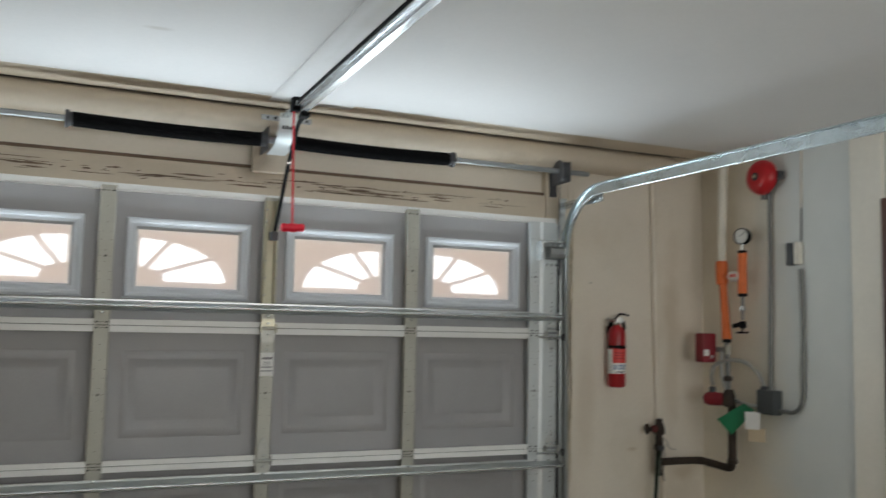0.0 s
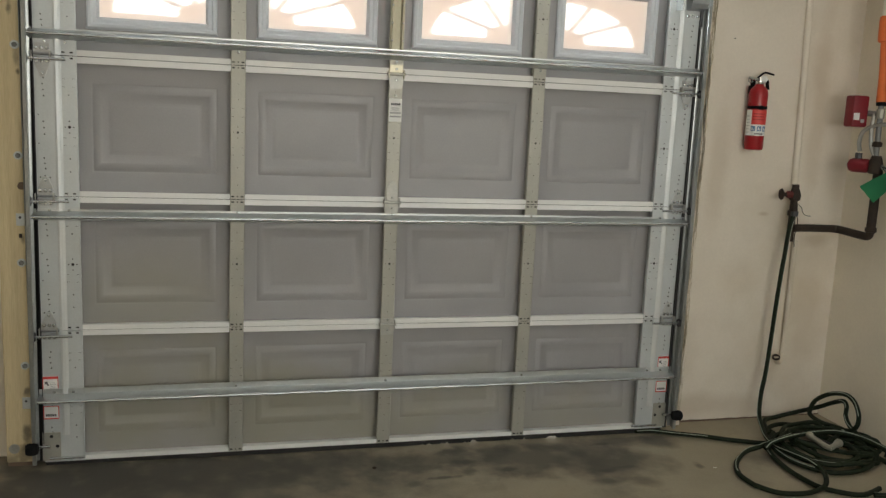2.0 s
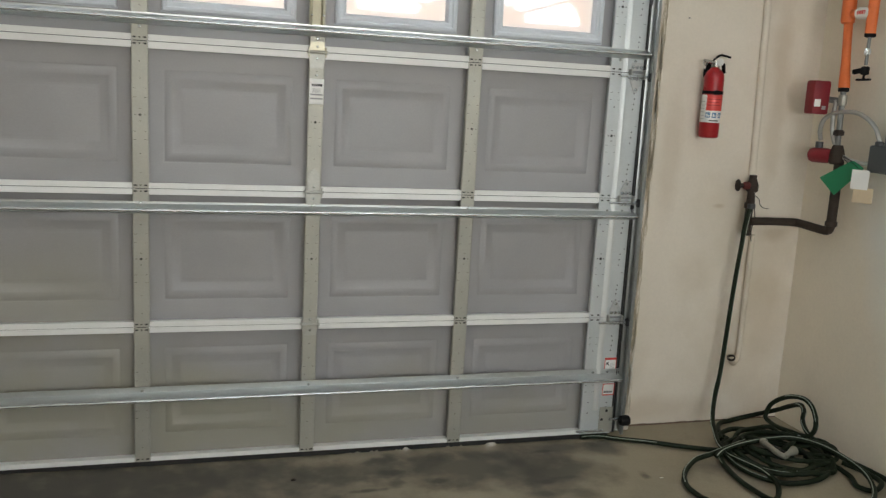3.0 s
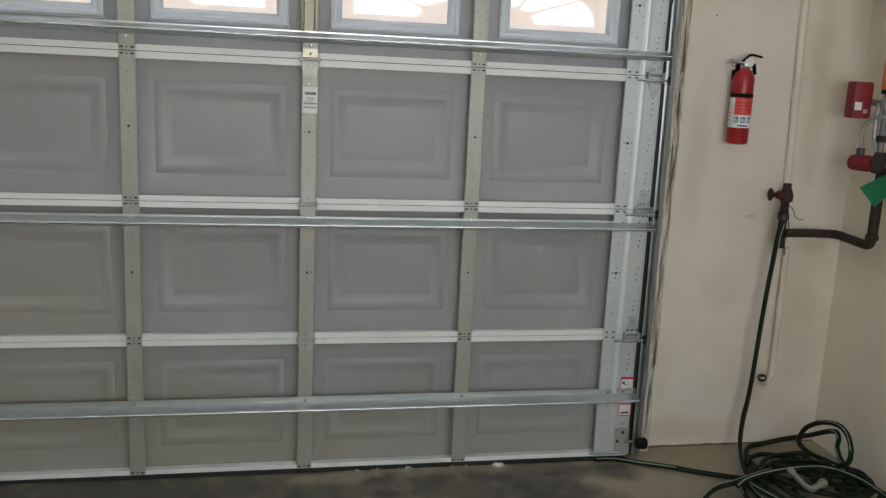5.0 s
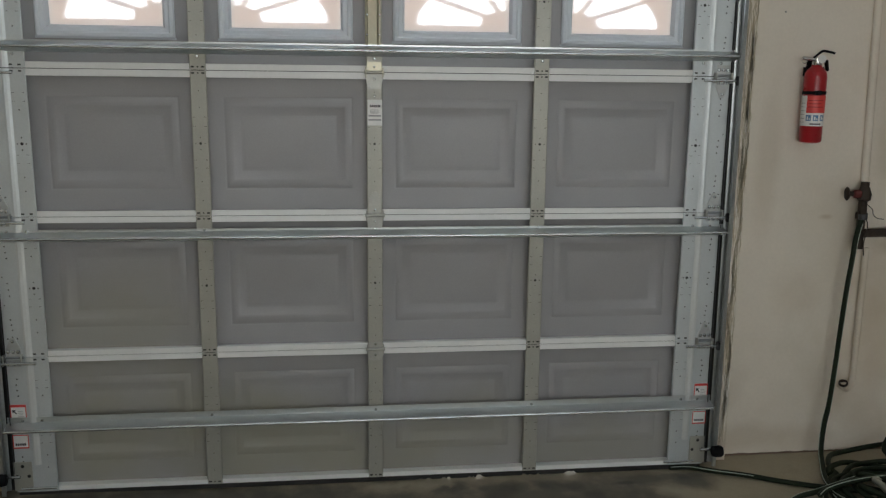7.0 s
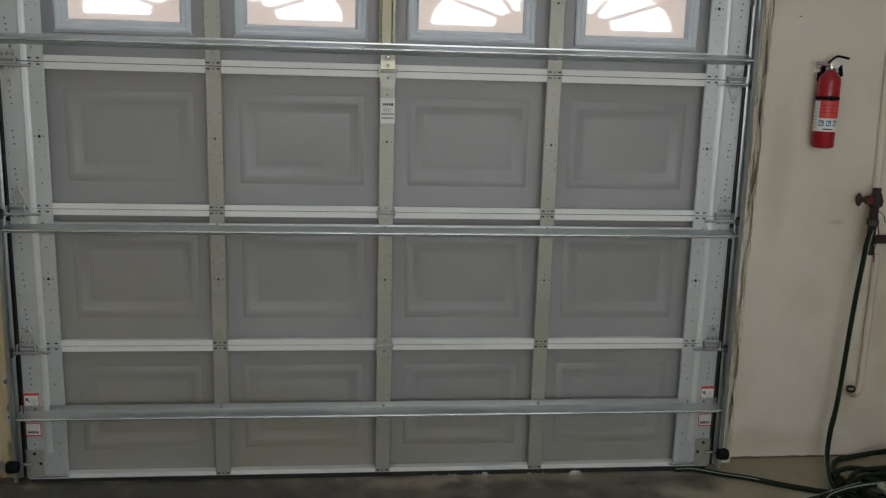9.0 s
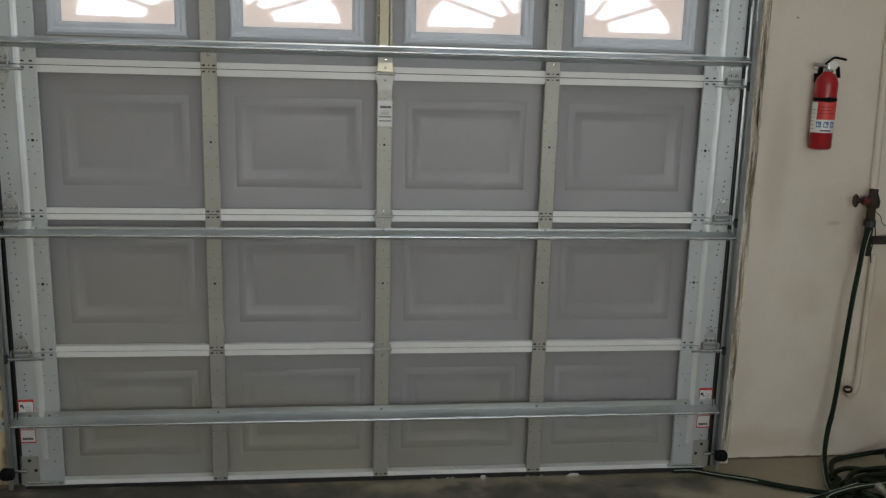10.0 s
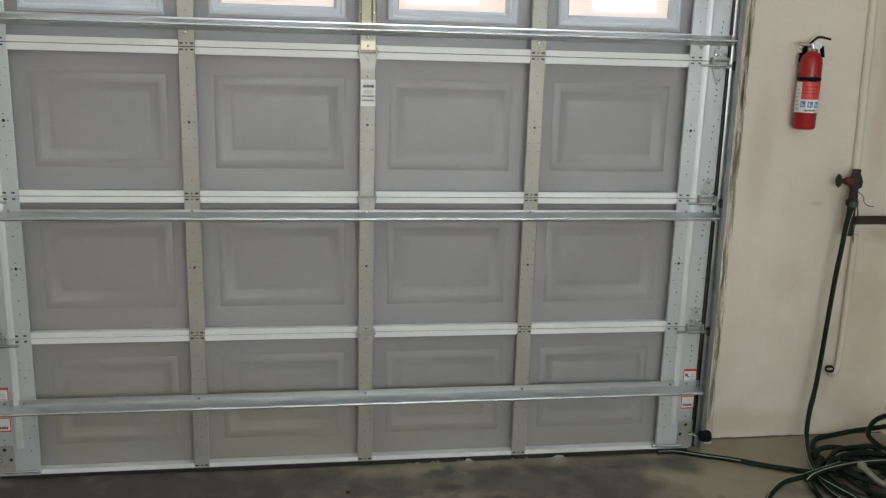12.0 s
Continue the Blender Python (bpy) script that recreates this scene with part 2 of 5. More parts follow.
def recolour_along_y(m, color, y_from, y_to):
    """A second colour that begins with a soft, uneven edge along y, further on near the floor."""
    n, l = m.node_tree.nodes, m.node_tree.links
    b = n["Principled BSDF"]
    geo, sep, rag = n.new("ShaderNodeNewGeometry"), n.new("ShaderNodeSeparateXYZ"), n.new("ShaderNodeTexNoise")
    l.new(geo.outputs["Position"], sep.inputs[0])
    rag.inputs["Scale"].default_value, rag.inputs["Detail"].default_value = 5.0, 5
    l.new(geo.outputs["Position"], rag.inputs["Vector"])
    add = n.new("ShaderNodeMath")
    add.operation = "MULTIPLY_ADD"
    l.new(rag.outputs["Fac"], add.inputs[0])
    add.inputs[1].default_value = 0.16
    low, low2 = n.new("ShaderNodeMapRange"), n.new("ShaderNodeMath")
    low.inputs["From Max"].default_value = 1.0
    low.inputs["To Min"].default_value, low.inputs["To Max"].default_value = 0.40, 0.0
    l.new(sep.outputs["Z"], low.inputs["Value"])
    low2.operation = "ADD"
    l.new(sep.outputs["Y"], low2.inputs[0])
    l.new(low.outputs[0], low2.inputs[1])
    l.new(low2.outputs[0], add.inputs[2])
    rng = n.new("ShaderNodeMapRange")
    rng.inputs["From Min"].default_value, rng.inputs["From Max"].default_value = y_from + 0.08, y_to + 0.08
    l.new(add.outputs[0], rng.inputs["Value"])
    mix, tone = n.new("ShaderNodeMix"), n.new("ShaderNodeValToRGB")
    mix.data_type = "RGBA"
    tone.color_ramp.elements[0].color = (*[c * 0.93 for c in color], 1)
    tone.color_ramp.elements[1].color = (*[c * 1.06 for c in color], 1)
    l.new(rag.outputs["Fac"], tone.inputs["Fac"])
    src = b.inputs["Base Color"].links[0].from_socket
    l.new(rng.outputs[0], mix.inputs["Factor"])
    l.new(src, mix.inputs["A"])
    l.new(tone.outputs["Color"], mix.inputs["B"])
    l.new(mix.outputs["Result"], b.inputs["Base Color"])


recolour_along_y(M["sidewall"], (0.76, 0.79, 0.775), -0.22, -0.50)
# left patches darken the floor; the unseen x -1.5 one cuts bounce light
stains_and_light(M["concrete"], ((0.62, -0.20, 0.42, 0.20, 0.75), (0.98, -0.30, 0.26, 0.17, 0.8), (1.27, -0.10, 0.12, 0.09, 0.8), (0.86, -0.47, 0.07, 0.05, 0.8), (1.02, -0.50, 0.09, 0.05, 0.6), (0.2, -0.15, 0.3, 0.12, 0.6), (0.45, -0.08, 0.2, 0.07, 0.7), (0.80, -0.10, 0.13, 0.06, 0.8), (1.10, -0.06, 0.2, 0.06, 0.7), (-0.3, -0.10, 0.5, 0.08, 0.5), (-0.6, -0.25, 0.35, 0.15, 0.35), (-0.75, -0.12, 0.9, 0.24, 0.85), (-1.3, -0.2, 0.5, 0.35, 0.95), (-0.9, -0.35, 1.2, 0.4, 0.7), (-1.5, -0.95, 1.3, 0.7, 0.8)), (0.085, 0.076, 0.062))
random.seed(31)
stains_and_light(M["concrete"], [(random.uniform(0.05, 1.35), random.uniform(-0.42, -0.04), random.uniform(0.02, 0.09), random.uniform(0.012, 0.04), random.uniform(0.5, 0.85)) for _ in range(14)], (0.07, 0.062, 0.05), False, 22.0)
stains_and_light(M["wall"], ((2.20, 0.55, 0.16, 0.5, 0.35), (2.03, 0.27, 0.05, 0.12, 0.3), (1.90, 1.055, 0.035, 0.012, 0.5), (1.66, 0.08, 0.35, 0.07, 0.35), (2.15, 1.6, 0.05, 0.5, 0.3), (1.62, 1.25, 0.05, 0.3, 0.25), (1.80, 0.75, 0.12, 0.16, 0.2), (2.22, 0.93, 0.10, 0.05, 0.4)), (0.50, 0.39, 0.26), True, 5.0)
stains_and_light(M["trim"], ((-0.06, 2.33, 0.10, 0.10, 0.6), (-0.9, 2.31, 0.4, 0.03, 0.4), (0.5, 2.31, 0.5, 0.02, 0.4), (0.0, 2.45, 0.5, 0.03, 0.35), (1.2, 2.42, 0.25, 0.05, 0.35)), (0.26, 0.20, 0.14), True, 9.0)
# the last, long patch tans the ceiling along the north wall
stains_and_light(M["ceiling"], ((0.10, -0.8, 0.05, 0.9, 0.30), (0.02, -1.5, 0.03, 0.7, 0.30), (-0.55, -0.75, 0.05, 0.02, 0.4), (0.0, -0.02, 4.5, 0.10, 0.5)), (0.55, 0.52, 0.47), False, 6.0)
# olive bounce light from the floor, painted into the lower door's colour
stains_and_light(M["skin"], ((-0.95, 0.22, 0.75, 0.30, 0.8), (-0.35, 0.14, 0.60, 0.22, 0.7), (-1.0, 0.70, 0.35, 0.25, 0.5), (0.45, 0.16, 0.55, 0.20, 0.6), (1.0, 0.12, 0.40, 0.16, 0.5)), (0.352, 0.338, 0.268), True, 3.0)
stains_and_light(M["wood"], ((-1.434, 0.316, 0.014, 0.022, 0.9), (-1.438, 0.150, 0.022, 0.035, 0.8), (-1.455, 1.79, 0.010, 0.03, 0.8), (-1.445, 0.06, 0.03, 0.05, 0.6), (-1.50, 0.02, 0.05, 0.05, 0.6), (-1.43, 0.93, 0.010, 0.02, 0.7), (-1.435, 1.62, 0.012, 0.04, 0.5), (-1.43, 1.56, 0.008, 0.012, 0.9), (-1.428, 1.95, 0.010, 0.05, 0.7)), (0.16, 0.125, 0.085), True, 30.0)
M["glass"] = glass_material()
M["insert"] = insert_material("tan_sunburst_plastic", (0.80, 0.655, 0.56), (0.90, 0.745, 0.645))
M["bead"] = insert_material("pale_thin_plastic", (0.86, 0.80, 0.72), (0.92, 0.86, 0.78))


# ---- builders ----
ORIGIN = {}


def finish(name, bm, mat, smooth=False):
    bmesh.ops.recalc_face_normals(bm, faces=bm.faces)
    xs = [v.co for v in bm.verts]
    lo = Vector([min(c[i] for c in xs) for i in range(3)])
    hi = Vector([max(c[i] for c in xs) for i in range(3)])
    c = (lo + hi) / 2
    bmesh.ops.translate(bm, verts=bm.verts, vec=-c)
    me = bpy.data.meshes.new(name)
    bm.to_mesh(me)
    bm.free()
    if smooth:
        for p in me.polygons:
            p.use_smooth = True
        me.set_sharp_from_angle(angle=radians(38))
    me.materials.append(M[mat] if isinstance(mat, str) else mat)
    return me, c


def part(name, bm, mat, parent, label="", smooth=False):
    me, c = finish(name, bm, mat, smooth)
    ob = new(name, me)
    ob.parent = parent
    ob.location = c - ORIGIN[parent]
    ORIGIN[ob] = c
    if label:
        ob["label"] = label
    return ob


def solid(name, bm, mat, label, category, kind="", group="", smooth=False):
    me, c = finish(name, bm, mat, smooth)
    ob = new(name, me)
    ob.location = c
    ORIGIN[ob] = c
    return tagged(ob, label, category, group, kind)


def thing(name, base, label, category, group="", kind=""):
    ob = new(name)
    ob.location = base
    ob.empty_display_size = 0.05
    ORIGIN[ob] = Vector(base)
    return tagged(ob, label, category, group, kind)


def box(x0, x1, y0, y1, z0, z1, bevel=0.0, bm=None):
    bm = bm or bmesh.new()
    made = bmesh.ops.create_cube(bm, size=1)["verts"]
    for v in made:
        v.co = Vector((x0 + (v.co.x + 0.5) * (x1 - x0), y0 + (v.co.y + 0.5) * (y1 - y0), z0 + (v.co.z + 0.5) * (z1 - z0)))
    if bevel:
        edges = {e for v in made for e in v.link_edges}
        bmesh.ops.bevel(bm, geom=list(edges), offset=bevel, segments=2, affect="EDGES", profile=0.6)
    return bm


def prism(profile, axis, a, b, bm=None):
    """A closed outline swept along an axis; the outline is given in the two other axes, in x, y, z order."""
    bm = bm or bmesh.new()
    k = "xyz".index(axis)

    def at(p, d):
        c = list(p)
        c.insert(k, d)
        return bm.verts.new(c)

    lo, hi = [at(p, a) for p in profile], [at(p, b) for p in profile]
    n = len(profile)
    for i in range(n):
        bm.faces.new((lo[i], lo[(i + 1) % n], hi[(i + 1) % n], hi[i]))
    bm.faces.new(lo[::-1])
    bm.faces.new(hi)
    return bm


def smooth_line(pts, closed=False, steps=8):
    """A rounded line through the corners given."""
    p = [Vector(q) for q in pts]
    n = len(p)
    out = []
    for i in range(n if closed else n - 1):
        if closed:
            a, b, c, d = p[i - 1], p[i], p[(i + 1) % n], p[(i + 2) % n]
        else:
            a, b, c, d = p[max(i - 1, 0)], p[i], p[i + 1], p[min(i + 2, n - 1)]
        for s_ in range(steps):
            u = s_ / steps
            out.append(0.5 * (2 * b + (c - a) * u + (2 * a - 5 * b + 4 * c - d) * u * u + (3 * b - a - 3 * c + d) * u ** 3))
    if not closed:
        out.append(p[-1])
    return out


def tube(line, r, seg=10, bm=None, closed=False, radii=None):
    bm = bm or bmesh.new()
    line = [Vector(q) for q in line]
    n = len(line)
    up = None
    rings = []
    for i, q in enumerate(line):
        d = (line[(i + 1) % n] - line[i - 1]) if closed else (line[min(i + 1, n - 1)] - line[max(i - 1, 0)])
        d.normalize()
        if up is None:
            up = Vector((0, 0, 1)) if abs(d.z) < 0.9 else Vector((1, 0, 0))
        up = (up - d * up.dot(d)).normalized()
        side = d.cross(up)
        rr = radii[i] if radii else r
        rings.append([bm.verts.new(q + (up * math.cos(2 * math.pi * k / seg) + side * math.sin(2 * math.pi * k / seg)) * rr) for k in range(seg)])
    for i in range(n if closed else n - 1):
        a, b = rings[i], rings[(i + 1) % n]
        for k in range(seg):
            bm.faces.new((a[k], a[(k + 1) % seg], b[(k + 1) % seg], b[k]))
    if not closed:
        bm.faces.new(rings[0][::-1])
        bm.faces.new(rings[-1])
    return bm


def lathe(profile, base, axis=(0, 0, 1), seg=24, bm=None):
    """Radius and height pairs turned about an axis that starts at base."""
    bm = bm or bmesh.new()
    axis = Vector(axis).normalized()
    u = axis.orthogonal().normalized()
    w = axis.cross(u)
    rings = []
    for r, h in profile:
        c = Vector(base) + axis * h
        rings.append([bm.verts.new(c + (u * math.cos(2 * math.pi * k / seg) + w * math.sin(2 * math.pi * k / seg)) * max(r, 0.0002)) for k in range(seg)])
    for a, b in zip(rings, rings[1:]):
        for k in range(seg):
            bm.faces.new((a[k], a[(k + 1) % seg], b[(k + 1) % seg], b[k]))
    bm.faces.new(rings[0][::-1])
    bm.faces.new(rings[-1])
    return bm


def rod(a, b, r, seg=12, bm=None):
    d = Vector(b) - Vector(a)
    return lathe([(r, 0), (r, d.length)], a, d, seg, bm)


# ---- the large structure ----
WALL_Y, SIDE_X, LEFT_X, BACK_Y, CEIL = 0.13, 2.355, -3.3, -6.0, 2.56
OPEN_L, OPEN_R, OPEN_Z = -1.42, 1.435, 2.175

floor_bm = bmesh.new()
bmesh.ops.create_grid(floor_bm, x_segments=48, y_segments=64, size=1)
for v in floor_bm.verts:
    v.co = Vector((LEFT_X - 0.1 + (v.co.x + 1) / 2 * (SIDE_X - LEFT_X + 0.2), BACK_Y - 0.1 + (v.co.y + 1) / 2 * (0.26 - BACK_Y + 0.1), 0))
    v.co.z = 0.004 * (noise.noise(v.co * 0.9) - 0.3) + 0.008 * max(0.0, min(1.0, (0.35 - v.co.x) / 1.5))
solid("floor", floor_bm, "concrete", "worn grey-brown concrete garage floor with dark oil stains", "floor", "structure")
solid("ground", box(-30, 30, 0.26, 40, -0.06, -0.012), "pavement", "sunlit pale concrete driveway outside the garage door", "ground", "structure")

haze = bpy.data.materials.new("bright_hazy_sky")
haze.use_nodes = True
hn = haze.node_tree.nodes
hn.remove(hn["Principled BSDF"])
glow = hn.new("ShaderNodeEmission")
glow.inputs["Color"].default_value, glow.inputs["Strength"].default_value = (1.0, 0.985, 0.97, 1), 3.9
haze.node_tree.links.new(glow.outputs[0], hn["Material Output"].inputs["Surface"])
solid("backdrop", box(-22, 22, 24.0, 24.1, -0.05, 12), haze, "overexposed bright sky and distance outside the windows", "backdrop", "structure")

wall = box(LEFT_X - 0.12, OPEN_L, WALL_Y, WALL_Y + 0.13, 0, CEIL)
box(OPEN_R, SIDE_X + 0.12, WALL_Y, WALL_Y + 0.13, 0, CEIL, bm=wall)
box(OPEN_L, OPEN_R, WALL_Y, WALL_Y + 0.13, OPEN_Z, CEIL, bm=wall)
solid("wall_north", wall, "wall", "cream painted plaster wall round the garage door", "wall", "structure")
solid("wall_east", box(SIDE_X, SIDE_X + 0.12, BACK_Y, WALL_Y, 0, CEIL), "sidewall", "painted plaster side wall, cream to pale grey, with pipes", "wall", "structure")
solid("wall_west", box(LEFT_X - 0.12, LEFT_X, BACK_Y, WALL_Y, 0, CEIL), "wall", "cream painted plaster side wall", "wall", "structure")
# rear wall stays unseen; its opening is added for the fill lamp
rear = box(LEFT_X, -0.75, BACK_Y - 0.12, BACK_Y, 0, CEIL)
box(2.25, SIDE_X, BACK_Y - 0.12, BACK_Y, 0, CEIL, bm=rear)
box(-0.75, 2.25, BACK_Y - 0.12, BACK_Y, 2.3, CEIL, bm=rear)
solid("wall_south", rear, "wall", "unseen cream painted rear wall with a wide opening added for fill light", "wall", "structure")

ceil_bm = box(LEFT_X - 0.12, SIDE_X + 0.12, BACK_Y - 0.12, WALL_Y + 0.13, CEIL, CEIL + 0.12)
box(-0.045, 0.30, -2.6, -0.07, CEIL - 0.005, CEIL - 0.001, bm=ceil_bm)
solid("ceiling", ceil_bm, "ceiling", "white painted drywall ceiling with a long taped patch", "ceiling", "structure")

# rounded painted moulding along the top of the wall, with a crack under the sloped ceiling edge
COVE_END = 2.08
cove = [(WALL_Y - 0.001, 2.436), (0.062, 2.432)] + [(0.062 - 0.060 * math.sin(radians(a)), 2.492 - 0.060 * math.cos(radians(a))) for a in range(15, 151, 15)] + [(0.040, 2.5475), (WALL_Y - 0.001, 2.5475)]
cove_moulding = solid("cove_moulding", prism(cove, "x", LEFT_X + 0.001, COVE_END), "trim", "rounded cream painted moulding along the wall below the ceiling", "moulding", "structure", smooth=True)
edge_prof = [(WALL_Y - 0.001, 2.5495), (0.026, 2.5495), (0.012, 2.5465), (-0.030, 2.551), (-0.085, 2.5565), (-0.120, CEIL - 0.0008), (WALL_Y - 0.001, CEIL - 0.0008)]
part("ceiling_edge", prism(edge_prof, "x", LEFT_X + 0.002, SIDE_X - 0.002), "trim", cove_moulding, "cream painted ceiling edge")
crack_line = [(LEFT_X + (SIDE_X - LEFT_X) * k / 80, 0.0245, 2.5475 + 0.002 * noise.noise((k * 0.35, 7, 0))) for k in range(81)]
part("crack", tube(crack_line, 0.0018, 5), "hole", cove_moulding, "thin dark crack along the ceiling")

# header board with flaked paint
header = thing("header_trim", (0, 0.10, 2.18), "cream painted header board with flaking paint above the door", "trim", kind="structure")
part("board", box(-1.60, 1.355, 0.085, WALL_Y, 2.178, 2.295, 0.004), "trim", header)
part("lower_edge", box(-1.418, 1.40, 0.0535, 0.083, 2.1545, 2.182, 0.003), "rail", header, "pale metal weather strip")
# dark strip paints in the shadow line above the header board
part("shadow_line", box(-1.60, 1.355, 0.100, WALL_Y, 2.2965, 2.311), "bare", header, "dark brown strip painted as the shadow line above the board")
random.seed(11)
for cx, count, spread in ((-1.05, 5, 0.16), (-0.72, 7, 0.30), (-0.20, 3, 0.12), (0.12, 3, 0.10), (0.45, 8, 0.22), (0.80, 5, 0.18), (1.1, 2, 0.06)):
    for _ in range(count * 3):
        x = cx + random.uniform(-spread, spread)
        z = 2.235 + random.uniform(-0.022, 0.026)
        ln, ht = random.choice((0.006, 0.01, 0.018, 0.03, 0.055, 0.09, 0.13)) * random.uniform(0.7, 1.3), random.uniform(0.0008, 0.0038)
        outline = []
        for k in range(18):
            a = 2 * math.pi * k / 18
            outline.append((x + ln * math.cos(a) * random.uniform(0.6, 1.1), z - 0.06 * (x - cx) * 0.2 + ht * math.sin(a) * random.uniform(0.5, 1.4)))
        flake = bmesh.new()
        f = flake.faces.new([flake.verts.new((a, 0.0840, b)) for a, b in outline])
        ext = bmesh.ops.extrude_face_region(flake, geom=[f])
        bmesh.ops.translate(flake, vec=(0, 0.0006, 0), verts=[v for v in ext["geom"] if isinstance(v, bmesh.types.BMVert)])
        part("paint_flake", flake, "bare", header)

# jambs
left_jamb = thing("jamb_left", (-1.48, 0.07, 0), "raw yellow lumber door jamb with bolt heads", "jamb", kind="structure")
part("post", box(-1.516, -1.4215, 0.020, WALL_Y, 0.024, 2.50, 0.004), "wood", left_jamb)
part("foot", box(-1.512, -1.4235, 0.024, WALL_Y - 0.001, 0.0, 0.0235), "bare", left_jamb, "dark brown foot of the jamb")
# unseen block added behind the strip to shut out a slit of daylight
part("gap_filler", box(-1.4205, -1.351, 0.0862, WALL_Y - 0.001, 0.0, 2.17), "wood", left_jamb)
for z in (1.658, 1.248, 0.836, 0.424):
    washer = part("washer", lathe([(0.016, 0), (0.016, 0.002), (0.008, 0.0022)], (-1.438, 0.0198, z), (0, -1, 0), 18), "endstile", left_jamb, "dull grey washer")
    part("bolt", lathe([(0.010, 0), (0.010, 0.006), (0.006, 0.008), (0.001, 0.0085)], (-1.438, 0.0176, z), (0, -1, 0), 6), "conduit", washer)
for z in (1.004, 0.271):
    clip = part("clip_plate", box(-1.452, -1.4225, 0.0165, 0.0198, z - 0.024, z + 0.024, 0.001), "endstile", left_jamb, "small galvanized plate")
    part("screw", lathe([(0.005, 0), (0.004, 0.003), (0.001, 0.0035)], (-1.438, 0.0164, z + 0.008), (0, -1, 0), 8), "darkmetal", clip)
part("nail", box(-1.4445, -1.4325, 0.016, 0.0198, 0.933, 0.949, 0.001), "rust", left_jamb, "rusty square nail head")
part("wide_washer", lathe([(0.020, 0), (0.020, 0.002), (0.009, 0.0024), (0.009, 0.007), (0.001, 0.008)], (-1.487, 0.0198, 0.082), (0, -1, 0), 20), "hingesteel", left_jamb, "wide dull washer with a bolt")
part("knot", lathe([(0.015, 0), (0.014, 0.0012), (0.008, 0.0018), (0.001, 0.001)], (-1.430, 0.0198, 1.133), (0, -1, 0), 14), "bare", left_jamb, "dark brown knot")

right_jamb = thing("jamb_right", (1.47, 0.1, 0), "cream painted door jamb with cracked caulk and peeling paint", "jamb", kind="structure")
part("post", box(1.432, 1.512, 0.078, WALL_Y, 0.0, 2.28, 0.006), "wall", right_jamb)
# same added light block on the right
part("gap_filler", box(1.346, 1.4315, 0.0862, WALL_Y - 0.001, 0.0, 2.17), "trim", right_jamb)
part("upper_post", box(1.357, 1.434, 0.080, WALL_Y, 2.178, 2.43, 0.004), "trim", right_jamb)
random.seed(5)
for n_ in range(190):
    z = random.uniform(0.03, 2.1)
    x = random.choice((1.462, 1.470, 1.477, 1.484, 1.488, 1.492, 1.496, 1.501, 1.505)) + random.uniform(-0.004, 0.004)
    ln, w = random.uniform(0.05, 0.30), random.uniform(0.0008, 0.0030)
    pts = [(x + 0.007 * noise.noise((n_ * 3.1, z * 3 + ln * k * 3, 0)), z + ln * k / 10, w * (0.25 + 0.75 * math.sin(math.pi * k / 10)) * random.uniform(0.6, 1.3)) for k in range(11)]
    outline = [(a - q, b) for a, b, q in pts] + [(a + q, b) for a, b, q in pts[::-1]]
    flake = bmesh.new()
    f = flake.faces.new([flake.verts.new((a, 0.0770, b)) for a, b in outline])
    ext = bmesh.ops.extrude_face_region(flake, geom=[f])
    bmesh.ops.translate(flake, vec=(0, 0.0008, 0), verts=[v for v in ext["geom"] if isinstance(v, bmesh.types.BMVert)])
    part("paint_crack", flake, "pale" if n_ % 6 == 0 else "crack", right_jamb)

# black strips added to darken the shaded gaps between door edge and jambs
for x0, x1 in ((-1.419, -1.350), (1.350, 1.430)):
    solid("gap_strip", box(x0, x1, 0.0640, 0.085, 0.0, 2.150, 0.003), "dustyrubber", "black rubber strip added for the shaded gap beside the door edge", "seal")

# pale casing and brown side door in the east wall
casing = thing("door_1", (SIDE_X - 0.02, -1.3, 0), "brown side door in a pale painted casing", "door", kind="structure")
part("casing", box(SIDE_X - 0.022, SIDE_X - 0.001, -1.000, -0.840, 0.0, CEIL - 0.002, 0.003), "pale", casing, "pale cream painted casing board")
part("frame", box(SIDE_X - 0.035, SIDE_X - 0.001, -1.060, -1.002, 0.0, 2.22, 0.003), "browndoor", casing)
part("leaf", box(SIDE_X - 0.020, SIDE_X - 0.001, -1.93, -1.062, 0.01, 2.16, 0.003), "browndoor", casing)

# ---- the garage door ----
DOOR = thing("garage_door", (0, 0.02, 0.02), "closed grey steel sectional garage door with four sunburst windows", "garage door")
JOINTS = (0.026, 0.568, 1.0965, 1.627, 2.153)
STILES = (-0.631, 0.002, 0.631)
HALF = 0.0295
SKIN_Y = 0.050
COLS = ((-1.228, -0.6605), (-0.6015, -0.0275), (0.0315, 0.6015), (0.6605, 1.228))
EDGE_L, EDGE_R = -1.372, 1.372
WINDOWS = ((-1.190, -0.711), (-0.557, -0.075), (0.073, 0.556), (0.711, 1.189))
WIN_Z0, WIN_Z1 = 1.737, 2.050


def ring_faces(bm, a, b):
    for k in range(4):
        bm.faces.new((a[k], a[(k + 1) % 4], b[(k + 1) % 4], b[k]))


